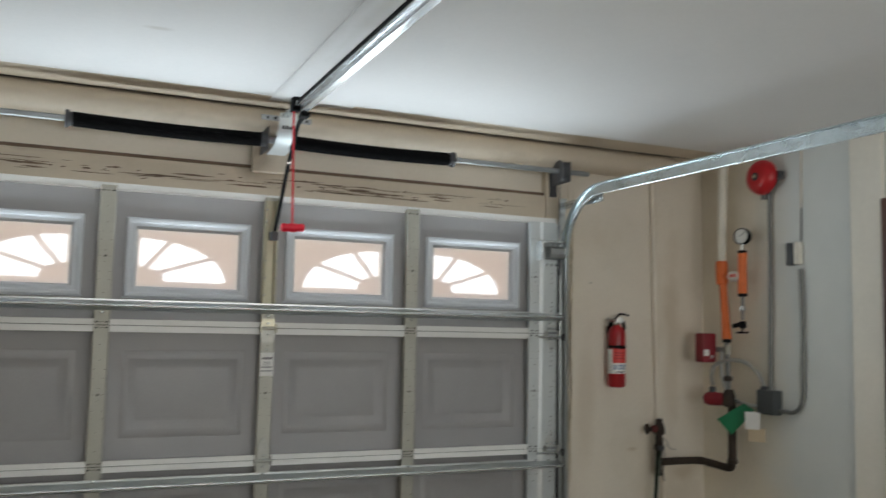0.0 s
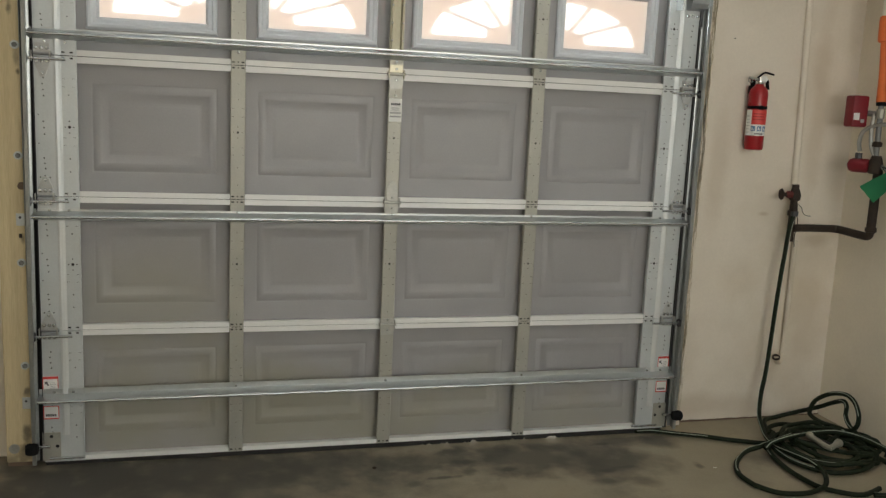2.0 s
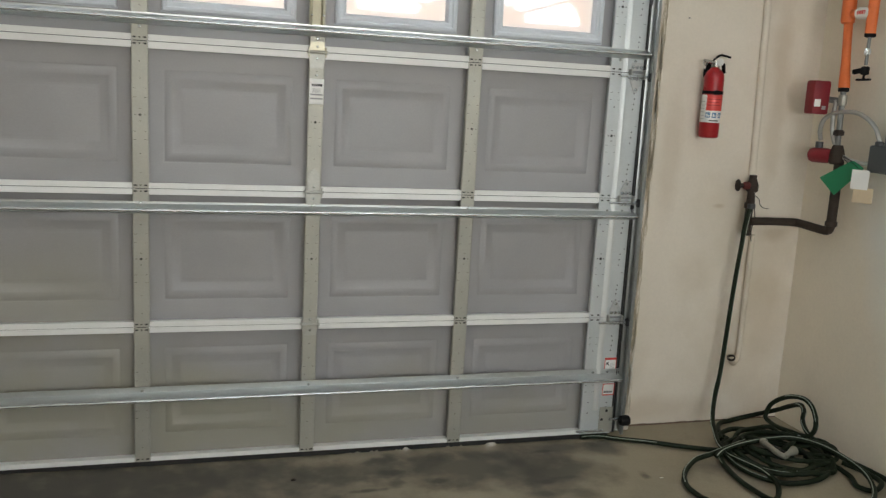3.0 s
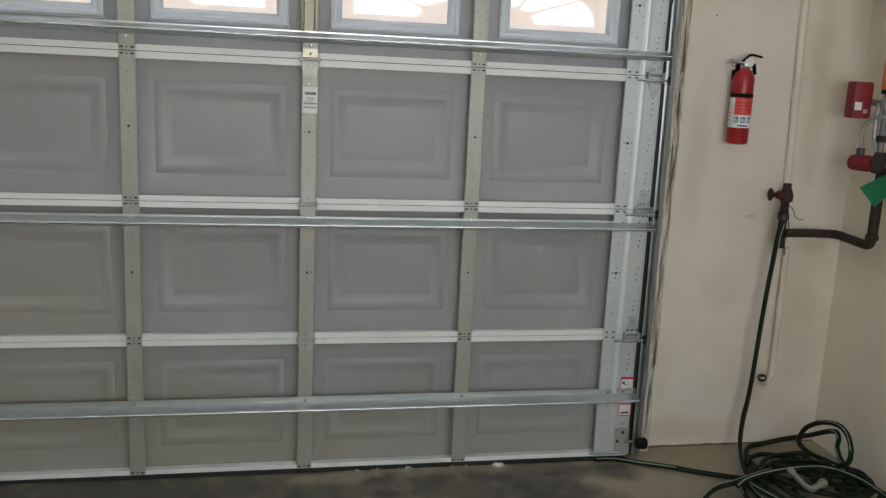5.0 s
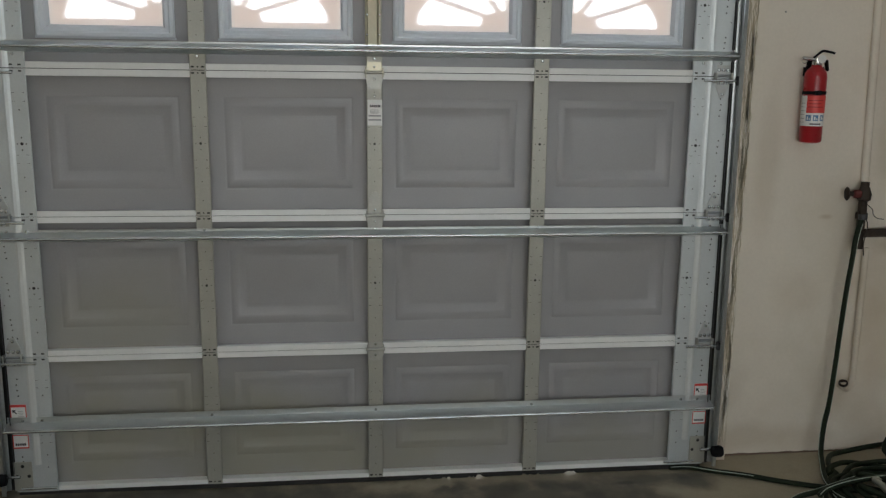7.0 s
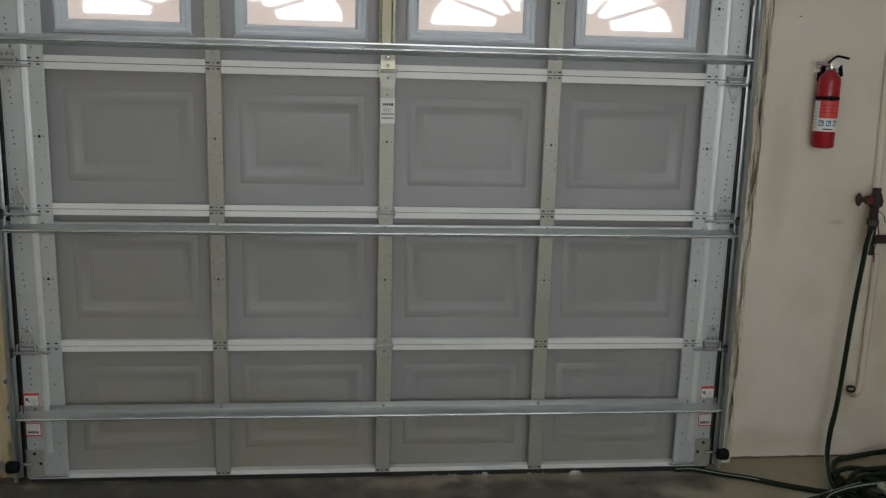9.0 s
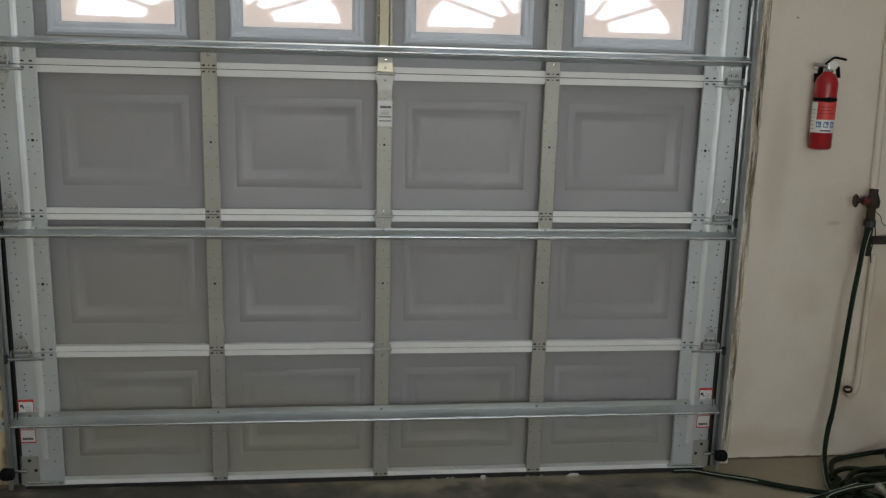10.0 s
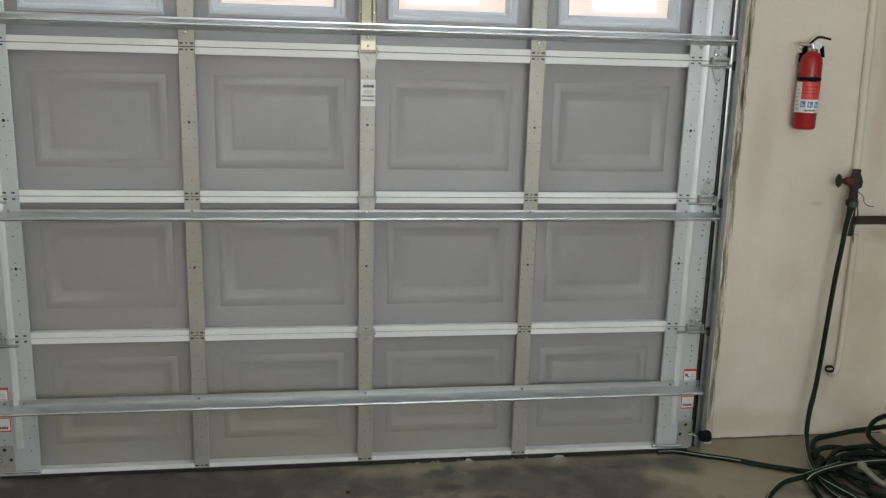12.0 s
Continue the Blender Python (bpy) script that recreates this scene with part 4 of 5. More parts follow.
# ---- tracks ----
def door_track(side):
    s = side
    base = thing("door_track", (s * 1.41, -0.03, 0), "galvanized steel door track curving from jamb to ceiling", "track", "door tracks")
    # centre line of the channel: up, round, back with a slight fall
    yv, z_top, r = -0.034, 1.995, 0.285
    line = [(yv, 0.04), (yv, 1.0), (yv, z_top)]
    ang = radians(90 - 0.4)
    for q in range(1, 13):
        a = ang * q / 12
        line.append((yv - r + r * math.cos(a), z_top + r * math.sin(a)))
    y_end = -3.1
    ye, ze = line[-1]
    fall = math.tan(radians(0.4))
    line += [(ye + (y_end - ye) * u, ze - fall * (ye - y_end) * u) for u in (0.33, 0.66, 1.0)]
    xw = s * 1.408
    xo = s * 1.389

    def channel(pts):
        """Web outside, two curled flanges towards the door."""
        bm = bmesh.new()
        prof = [(xw - s * 0.016, 0.022), (xw - s * 0.014, 0.026), (xw - s * 0.009, 0.025), (xw, 0.024), (xw, -0.024), (xo + s * 0.012, -0.024), (xo + s * 0.004, -0.028), (xo, -0.024)]
        thick = [(x - s * 0.0022 if 0 < i < 7 else x, w * 0.90) for i, (x, w) in enumerate(prof)]
        loop = prof + thick[::-1]
        rings = []
        for i, (y, z) in enumerate(pts):
            a, b = pts[max(i - 1, 0)], pts[min(i + 1, len(pts) - 1)]
            d = Vector((b[0] - a[0], b[1] - a[1])).normalized()
            nrm = Vector((-d.y, d.x))
            lean = -s * 0.010 * max(0.0, min(1.0, (z - 0.3) / 1.6)) * max(0.0, min(1.0, 1 + (y - yv) / r))
            rings.append([bm.verts.new((x + lean, y + nrm.x * w, z + nrm.y * w)) for x, w in loop])
        n = len(loop)
        for a, b in zip(rings, rings[1:]):
            for k in range(n):
                bm.faces.new((a[k], a[(k + 1) % n], b[(k + 1) % n], b[k]))
        bm.faces.new(rings[0][::-1])
        bm.faces.new(rings[-1])
        return bm

    part("vertical_track", channel(line[:3]), "shadetrack", base, smooth=True)
    part("curved_track", channel(line[2:]), "bluetrack", base, smooth=True)
    angle = prism([(s * 1.4135, 0.042), (s * 1.4135, -0.020), (s * 1.4150, -0.020), (s * 1.4150, 0.039), (s * 1.421, 0.039), (s * 1.421, 0.042)], "z", 0.05, 2.05)
    part("wall_angle", angle, "shadetrack", base, "galvanized wall angle")
    flag = part("flag_bracket", plate([(s * 1.360, 2.000), (s * 1.430, 2.000), (s * 1.445, 2.28), (s * 1.405, 2.28), (s * 1.400, 2.10)], 0.038, 0.042), "galv", base, "galvanized flag bracket")
    for z in (2.04, 2.12, 2.20, 2.25):
        bolt(s * 1.422, 0.038, z, flag)
    part("brace", prism([(1.422 * s, 2.225), (1.422 * s, 2.261), (1.425 * s, 2.261), (1.425 * s, 2.225)], "y", -0.30, 0.078), "galv", base, "perforated steel brace")
    dots_bm = bmesh.new()
    for i in range(9):
        lathe([(0.006, 0), (0.006, 0.001)], (s * 1.4218, -0.26 + i * 0.036, 2.243), (-s, 0, 0), 8, dots_bm)
    tagged(part("brace_holes", dots_bm, "hole", base), kind="stuff")
    # top roller carrier
    def bx(a, b, *rest):
        return box(min(s * a, s * b), max(s * a, s * b), *rest)

    top = part("top_roller_carrier", bx(1.300, 1.372, -0.004, -0.0015, 1.930, 1.972, 0.001), "endstile", base, "galvanized top roller carrier")
    part("upright_face", bx(1.252, 1.260, -0.062, -0.002, 1.968, 2.052, 0.001), "galv", top)
    part("top_plate", bx(1.252, 1.386, -0.062, -0.002, 2.050, 2.054, 0.001), "galv", top)
    part("roller_block", prism([(-0.050, 1.982), (-0.058, 2.000), (-0.058, 2.022), (-0.048, 2.034), (-0.008, 2.034), (-0.004, 1.975)], "x", min(s * 1.300, s * 1.386), max(s * 1.300, s * 1.386)), "tracksteel", top)
    part("shaft", rod((s * 1.246, -0.052, 2.056), (s * 1.405, -0.052, 2.056), 0.0062), "galv", top)
    part("dark_strap", bx(1.372, 1.380, -0.020, -0.0015, 1.905, 1.985, 0.001), "darkmetal", top)
    for x in (1.312, 1.337, 1.360):
        bolt(s * x, -0.004, 1.951, top, 0.0075)
    return base


door_track(1)
door_track(-1)

# ---- torsion springs and shaft ----
SH_Y, SH_Z = -0.062, 2.391
torsion = thing("torsion_spring_assembly", (0, SH_Y, SH_Z), "black torsion springs on a steel shaft above the door", "spring")
part("shaft", tube([(-1.50, SH_Y, SH_Z), (0, SH_Y, SH_Z), (1.500, SH_Y, SH_Z)], 0.0125, 14), "tracksteel", torsion, "dull steel shaft", True)


def coil(x0, x1, r, wire, turns):
    bm = bmesh.new()
    seg = 12
    steps = turns * seg
    prof = 5
    rings = []
    for i in range(steps + 1):
        a = 2 * math.pi * i / seg
        x = x0 + (x1 - x0) * i / steps
        c, s_ = math.cos(a), math.sin(a)
        rings.append([bm.verts.new((x + wire * math.sin(2 * math.pi * q / prof), SH_Y + c * (r + wire * math.cos(2 * math.pi * q / prof)), SH_Z - 0.006 * math.sin(math.pi * i / steps) + s_ * (r + wire * math.cos(2 * math.pi * q / prof)))) for q in range(prof)])
    for a, b in zip(rings, rings[1:]):
        for q in range(prof):
            bm.faces.new((a[q], a[(q + 1) % prof], b[(q + 1) % prof], b[q]))
    return bm


part("left_spring", coil(-0.775, -0.045, 0.0265, 0.0032, 118), "spring", torsion, "black torsion spring", True)
part("right_spring", coil(0.045, 0.765, 0.0265, 0.0032, 118), "spring", torsion, "black torsion spring", True)
for x, d in ((-0.79, 1), (0.78, -1)):
    part("winding_cone", lathe([(0.016, 0), (0.034, 0.001), (0.034, 0.014), (0.027, 0.018), (0.025, 0.035), (0.016, 0.036)], (x - d * 0.012, SH_Y, SH_Z), (d, 0, 0), 16), "darkmetal", torsion, "grey cast winding cone", True)
for s in (-1, 1):
    part("cable_drum", lathe([(0.018, 0), (0.050, 0.001), (0.053, 0.006), (0.046, 0.012), (0.044, 0.030), (0.048, 0.040), (0.020, 0.042)], (s * 1.332, SH_Y, SH_Z), (s, 0, 0), 24), "darkmetal", torsion, "dark cast cable drum", True)
    part("bearing_plate", plate([(s * 1.372, 2.29), (s * 1.412, 2.29), (s * 1.412, 2.43), (s * 1.372, 2.43)], 0.076, 0.080), "darkmetal", torsion)
    part("bearing_arm", box(min(s * 1.379, s * 1.383), max(s * 1.379, s * 1.383), -0.095, 0.078, 2.34, 2.435, 0.001), "darkmetal", torsion)
    part("cable", rod((s * 1.372, -0.016, 0.11), (s * 1.372, -0.016, 2.385), 0.0016, 6), "darkmetal", torsion, "thin steel lift cable")
# anchor block and centre bracket
curl = [(-0.150, 2.486), (-0.148, 2.450), (-0.138, 2.420), (-0.115, 2.394), (-0.080, 2.372), (-0.020, 2.357), (0.044, 2.352)]
cb = bmesh.new()
strips = []
for i, (y, z) in enumerate(curl):
    u = i / (len(curl) - 1)
    xl, xr = -0.016 - 0.006 * u, 0.056
    strips.append([cb.verts.new(p) for p in ((xl, y, z), (xr, y, z), (xr, y + 0.004, z + 0.004), (xl, y + 0.004, z + 0.004))])
for p, q in zip(strips, strips[1:]):
    ring_faces(cb, p, q)
cb.faces.new(strips[0])
cb.faces.new(strips[-1])
anchor = part("centre_bracket", cb, "endstile", torsion, "curled galvanized centre bracket", True)
part("bracket_foot", box(-0.077, 0.075, 0.045, 0.084, 2.278, 2.428, 0.003), "trim", anchor, "cream painted backing block")
part("bracket_plate", box(-0.050, -0.046, -0.100, 0.044, 2.345, 2.440, 0.001), "darkmetal", anchor)
part("spring_plug", lathe([(0.014, 0), (0.030, 0.002), (0.030, 0.030), (0.024, 0.034)], (-0.075, SH_Y, SH_Z), (1, 0, 0), 14), "darkmetal", anchor, "dark cast spring plug", True)
for i in range(3):
    part("slot", box(-0.004 + i * 0.015, 0.004 + i * 0.015, -0.1525, -0.1465, 2.424, 2.437), "hole", anchor)
part("cross_strap", box(-0.085, 0.120, -0.128, -0.122, 2.458, 2.480, 0.002), "tracksteel", anchor)
for x in (-0.060, -0.030, 0.075, 0.100):
    part("strap_hole", lathe([(0.006, 0), (0.006, 0.001)], (x, -0.1277, 2.469), (0, -1, 0), 8), "hole", anchor)

# ---- opener rail, arm, release ----
opener = thing("opener_rail", (0.01, -1.7, 2.46), "silver garage door opener rail with black chain", "opener")
RX = 0.010
rail_prof = [(RX - 0.012, 2.434), (RX + 0.014, 2.434), (RX + 0.014, 2.438), (RX + 0.004, 2.441), (RX + 0.004, 2.462), (RX + 0.016, 2.464), (RX + 0.016, 2.470), (RX - 0.016, 2.470), (RX - 0.016, 2.464), (RX - 0.004, 2.462), (RX - 0.004, 2.441), (RX - 0.012, 2.438)]
part("rail", prism(rail_prof, "y", -3.2, -0.385), "galv", opener, "bright galvanized T rail")
chain = bmesh.new()
for i in range(150):
    y = -0.46 - i * 0.0155
    box(RX - 0.034, RX - 0.027, y - 0.0115, y, 2.456, 2.466, bm=chain)
    box(RX - 0.032, RX - 0.029, y - 0.0155, y - 0.0095, 2.459, 2.463, bm=chain)
tagged(part("chain", chain, "black", opener, "black roller chain"), kind="stuff")
part("chain_end", rod((RX - 0.035, -0.46, 2.461), (RX - 0.020, -0.385, 2.466), 0.004), "galv", opener)
part("idler", box(-0.022, 0.012, -0.385, -0.335, 2.446, 2.500, 0.006), "black", opener, "black idler pulley housing")
part("front_bracket", box(-0.012, 0.020, -0.335, -0.120, 2.470, 2.478, 0.002), "galv", opener)
part("trolley", box(RX - 0.010, RX + 0.026, -0.425, -0.375, 2.416, 2.4335, 0.005), "black", opener, "black trolley")
arm_line = smooth_line([(0.020, -0.395, 2.425), (0.017, -0.330, 2.412), (0.018, -0.290, 2.385), (0.026, -0.150, 2.284), (0.022, -0.090, 2.185), (0.014, -0.052, 2.085), (0.006, -0.040, 2.020)], steps=6)
part("arm", tube(arm_line, 0.0085, 8), "black", opener, "black bent steel door arm", True)
part("arm_bolt", lathe([(0.009, 0), (0.009, 0.006), (0.004, 0.008)], (0.026, -0.160, 2.286), (0.3, -1, 0), 8), "galv", opener)
part("rope", tube([(-0.012, -0.36, 2.455), (-0.006, -0.36, 2.22), (-0.002, -0.36, 2.015)], 0.0042, 8), "ropered", opener, "red release rope", True)
hb = lathe([(0.004, 0), (0.013, 0.002), (0.0165, 0.008), (0.0145, 0.028), (0.0165, 0.036), (0.0185, 0.045), (0.0165, 0.054), (0.0145, 0.062), (0.0165, 0.082), (0.013, 0.088), (0.004, 0.090)], (-0.045, -0.36, 2.003), (1, 0, 0.04), 16)
part("handle", hb, "handlered", opener, "bright red plastic release handle", True)

# ---- fire extinguisher on the front wall ----
ex, ey = 1.765, 0.074
ext = thing("fire_extinguisher", (ex, ey, 1.363), "red fire extinguisher with white label hung on the wall", "fire extinguisher")
part("cylinder", lathe([(0.028, 0), (0.040, 0.004), (0.0435, 0.012), (0.0435, 0.262), (0.041, 0.278), (0.033, 0.292), (0.022, 0.300), (0.018, 0.308)], (ex, ey, 1.363), (0, 0, 1), 28), "extred", ext, "glossy red steel cylinder", True)
part("neck", lathe([(0.016, 0), (0.019, 0.004), (0.019, 0.016), (0.013, 0.018), (0.013, 0.032)], (ex, ey, 1.669), (0, 0, 1), 16), "chrome", ext, "bright metal valve neck", True)
part("gauge", lathe([(0.014, 0), (0.0165, 0.003), (0.016, 0.012), (0.002, 0.013)], (ex + 0.014, ey - 0.010, 1.694), (-0.45, -0.85, 0.1), 18), "dial", ext, "small pressure gauge")
part("nozzle", rod((ex - 0.012, ey, 1.693), (ex - 0.062, ey - 0.004, 1.699), 0.0075), "chrome", ext)
part("carry_handle", plate([(ex - 0.005, 1.698), (ex + 0.042, 1.692), (ex + 0.050, 1.650), (ex + 0.044, 1.648), (ex + 0.036, 1.682), (ex - 0.005, 1.688)], ey - 0.009, ey + 0.009), "black", ext, "black carry handle")
part("lever", tube(smooth_line([(ex - 0.014, ey, 1.700), (ex + 0.000, ey, 1.712), (ex + 0.020, ey, 1.726), (ex + 0.040, ey, 1.725), (ex + 0.072, ey, 1.719)], steps=4), 0.0048, 8), "black", ext, "black squeeze lever", True)
part("pin", tube(smooth_line([(ex - 0.055 + 0.012 * math.cos(a), ey - 0.006, 1.690 + 0.012 * math.sin(a)) for a in (0, 1.05, 2.1, 3.14, 4.2, 5.2)], closed=True, steps=3), 0.0016, 6, closed=True), "chrome", ext)
hang = part("wall_bracket", box(ex - 0.014, ex + 0.014, ey + 0.049, WALL_Y - 0.002, 1.40, 1.70, 0.002), "black", ext, "black wall bracket")
part("strap", lathe([(0.0436, 0), (0.0452, 0.001), (0.0452, 0.013), (0.0436, 0.014)], (ex, ey, 1.556), (0, 0, 1), 28), "black", hang, "black strap", True)
part("buckle", box(ex - 0.022, ex + 0.004, ey - 0.0505, ey - 0.0425, 1.554, 1.572, 0.002), "black", hang)
part("back_wing", plate([(ex - 0.042, 1.664), (ex + 0.044, 1.664), (ex + 0.046, 1.630), (ex + 0.030, 1.622), (ex - 0.030, 1.622), (ex - 0.042, 1.630)], ey + 0.018, ey + 0.024), "black", hang)


def wrap(r, a0, a1, z0, z1, n=18):
    """A sheet wound round the cylinder between two angles, 0 degrees towards the room."""
    bm = bmesh.new()
    cols = []
    for i in range(n + 1):
        a = radians(a0 + (a1 - a0) * i / n)
        x, y = ex + r * math.sin(a), ey - r * math.cos(a)
        cols.append((bm.verts.new((x, y, z0)), bm.verts.new((x, y, z1))))
    for p, q in zip(cols, cols[1:]):
        bm.faces.new((p[0], q[0], q[1], p[1]))
    return bm


lab = part("label", wrap(0.0441, -112, 66, 1.432, 1.552), "labelwhite", ext, "white and red instruction label", True)
part("red_field", wrap(0.0445, -61, 66, 1.484, 1.552), "labelred", lab, "", True)
for a in (-60, -24, 12):
    part("pictogram", wrap(0.0446, a, a + 26, 1.453, 1.476, 5), "labelblue", lab, "", True)
    part("pictogram_gap", wrap(0.0449, a + 5, a + 12, 1.457, 1.470, 3), "labelwhite", lab, "", True)
    part("pictogram_gap", wrap(0.0449, a + 16, a + 21, 1.457, 1.464, 3), "labelwhite", lab, "", True)
part("print_bar", wrap(0.0446, -38, 18, 1.438, 1.443, 8), "ink", lab, "", True)
for i in range(3):
    part("print_bar", wrap(0.0448, -52, 24 - 12 * (i % 2), 1.506 + i * 0.013, 1.509 + i * 0.013, 8), "extred", lab, "", True)
for i in range(6):
    part("print_bar", wrap(0.0445, -100, -70, 1.446 + i * 0.015, 1.448 + i * 0.015, 6), "inkgrey", lab, "", True)

# ---- pipes in the corner ----
solid("painted_riser", tube([(2.050, 0.117, 1.19), (2.030, 0.117, 1.9), (2.014, 0.117, 2.43)], 0.0165, 14), "wall", "cream painted vertical pipe on the wall above the tap", "pipe", smooth=True)
drain = thing("drain_pipe", (2.05, 0.10, 0.34), "cream painted drain pipe ending in a hook", "pipe")
part("pipe", tube(smooth_line([(2.052, 0.110, 0.93), (2.053, 0.110, 0.70), (2.052, 0.108, 0.40), (2.044, 0.100, 0.338), (2.020, 0.088, 0.312), (1.996, 0.078, 0.320), (1.989, 0.074, 0.342)], steps=6), 0.0130, 12), "wall", drain, "", True)
part("mouth", lathe([(0.0165, 0), (0.019, 0.001), (0.019, 0.012), (0.014, 0.012), (0.013, 0.004)], (1.989, 0.074, 0.336), (-0.25, -0.35, 0.9), 14), "rust", drain, "dark open pipe mouth", True)

tap = thing("hose_tap", (2.005, 0.07, 0.93), "rusty brown hose tap on an iron pipe", "tap")
part("riser", tube([(2.006, 0.075, 0.925), (2.006, 0.075, 1.06), (2.008, 0.075, 1.205)], 0.017, 12), "rust", tap, "", True)
part("collar", lathe([(0.017, 0), (0.024, 0.002), (0.024, 0.026), (0.017, 0.028)], (2.006, 0.075, 1.050), (0, 0, 1), 8), "rust", tap)
part("body", lathe([(0.016, 0), (0.026, 0.006), (0.028, 0.03), (0.020, 0.055), (0.016, 0.062)], (2.007, 0.072, 1.125), (0, 0, 1), 14), "rust", tap, "", True)
part("stem", rod((2.000, 0.066, 1.156), (1.940, 0.079, 1.156), 0.010), "rust", tap)
part("bonnet", lathe([(0.014, 0), (0.018, 0.004), (0.018, 0.026), (0.012, 0.032)], (1.990, 0.068, 1.156), (-0.97, 0.22, 0), 8), "bonnetred", tap, "dull red bonnet nut")
part("hand_wheel", lathe([(0.006, 0), (0.024, 0.001), (0.029, 0.006), (0.024, 0.011), (0.006, 0.012)], (1.942, 0.079, 1.156), (-0.97, 0.22, 0), 14), "rust", tap, "rusty hand wheel", True)
part("spout", tube(smooth_line([(2.002, 0.070, 1.125), (1.992, 0.045, 1.105), (1.988, 0.036, 1.075)], steps=5), 0.013, 10), "rust", tap, "", True)
part("hose_union", lathe([(0.013, 0), (0.018, 0.002), (0.018, 0.022), (0.014, 0.024)], (1.988, 0.036, 1.078), (0, 0, -1), 10), "darkmetal", tap)
part("side_lug", rod((2.000, 0.060, 1.078), (1.968, 0.045, 1.082), 0.006), "rust", tap)
part("wire", tube(smooth_line([(2.012, 0.055, 1.115), (2.032, 0.045, 1.095), (2.035, 0.04, 1.075), (2.050, 0.035, 1.060), (2.080, 0.035, 1.055)], steps=5), 0.0016, 6), "rust", tap, "loose bent wire", True)
part("wire", tube(smooth_line([(2.014, 0.055, 1.06), (2.022, 0.05, 1.02), (2.012, 0.05, 0.95), (2.018, 0.05, 0.90)], steps=5), 0.0025, 6), "rust", tap, "", True)

iron = thing("iron_supply_pipe", (2.26, -0.16, 0.98), "rusty black iron pipe running round the corner", "pipe")
part("long_run", tube([(2.010, 0.072, 0.985), (2.12, 0.072, 0.986), (2.235, 0.070, 0.984)], 0.0185, 12), "rust", iron, "", True)
part("corner_run", tube(smooth_line([(2.235, 0.070, 0.984), (2.258, 0.058, 0.983), (2.264, 0.030, 0.982), (2.264, -0.05, 0.979), (2.264, -0.125, 0.977), (2.264, -0.152, 0.984), (2.264, -0.160, 1.005)], steps=5), 0.0195, 12), "rust", iron, "", True)
part("elbow", lathe([(0.020, 0), (0.026, 0.003), (0.026, 0.022), (0.020, 0.025)], (2.264, -0.160, 1.000), (0, 0, 1), 12), "rust", iron, "", True)
part("riser", tube([(2.264, -0.160, 1.0), (2.264, -0.160, 1.15), (2.264, -0.160, 1.29)], 0.021, 14), "rust", iron, "", True)

riser = thing("sprinkler_riser", (2.262, -0.14, 1.29), "sprinkler riser with red valve, orange pipe and gauge", "pipe")
part("valve_body", lathe([(0.022, 0), (0.032, 0.008), (0.034, 0.04), (0.026, 0.07), (0.020, 0.085)], (2.262, -0.158, 1.275), (0, 0, 1), 14), "rust", riser, "dark valve body", True)
part("flow_switch", lathe([(0.020, 0), (0.030, 0.006), (0.033, 0.02), (0.033, 0.085), (0.028, 0.098), (0.004, 0.100)], (2.250, -0.140, 1.310), (-0.35, 0.93, 0), 18), "boxred", riser, "dull red round switch cover", True)
part("switch_tip", lathe([(0.012, 0), (0.014, 0.006), (0.009, 0.012), (0.001, 0.013)], (2.216, -0.046, 1.312), (-0.35, 0.93, 0), 12), "rust", riser)
part("fitting", lathe([(0.012, 0), (0.016, 0.002), (0.016, 0.030), (0.012, 0.032)], (2.232, -0.075, 1.338), (0, 0, 1), 8), "darkmetal", riser)
part("steel_nipple", tube([(2.262, -0.154, 1.34), (2.262, -0.150, 1.48), (2.262, -0.146, 1.60)], 0.0125, 14), "conduit", riser, "grey steel pipe", True)
part("coupling", lathe([(0.013, 0), (0.018, 0.003), (0.018, 0.045), (0.013, 0.048)], (2.262, -0.148, 1.53), (0, 0, 1), 8), "nozzle", riser, "", True)
part("union", lathe([(0.013, 0), (0.022, 0.003), (0.022, 0.020), (0.016, 0.026)], (2.262, -0.152, 1.400), (0, 0, 1), 8), "rust", riser, "dark pipe union")
part("ring", lathe([(0.019, 0), (0.023, 0.002), (0.023, 0.016), (0.019, 0.018)], (2.262, -0.146, 1.590), (0, 0, 1), 14), "black", riser, "black sealing ring")
part("orange_pipe", tube([(2.262, -0.146, 1.607), (2.262, -0.136, 1.72), (2.262, -0.120, 1.90)], 0.0200, 16, radii=[0.0245, 0.0190, 0.0185]), "orange", riser, "orange plastic pipe", True)
part("tee", lathe([(0.020, 0), (0.028, 0.006), (0.0295, 0.020), (0.0295, 0.100), (0.027, 0.118), (0.020, 0.122)], (2.262, -0.116, 1.880), (0, 0.03, 1), 18), "orange", riser, "orange tee fitting", True)
part("branch", rod((2.262, -0.140, 1.922), (2.258, -0.255, 1.914), 0.017, 14), "orange", riser)
part("sleeve", lathe([(0.0175, 0), (0.026, 0.002), (0.026, 0.078), (0.0175, 0.080)], (2.261, -0.180, 1.919), (-0.03, -1, -0.06), 14), "labelwhite", riser, "white printed sleeve on the branch", True)
for i in range(4):
    part("print_bar", box(2.2335, 2.2345, -0.206 - i * 0.013, -0.197 - i * 0.013, 1.911, 1.927), "labelred", riser)
part("gauge_pipe", tube([(2.258, -0.262, 1.828), (2.258, -0.262, 1.93), (2.258, -0.264, 2.030)], 0.022, 14), "orange", riser, "orange gauge pipe", True)
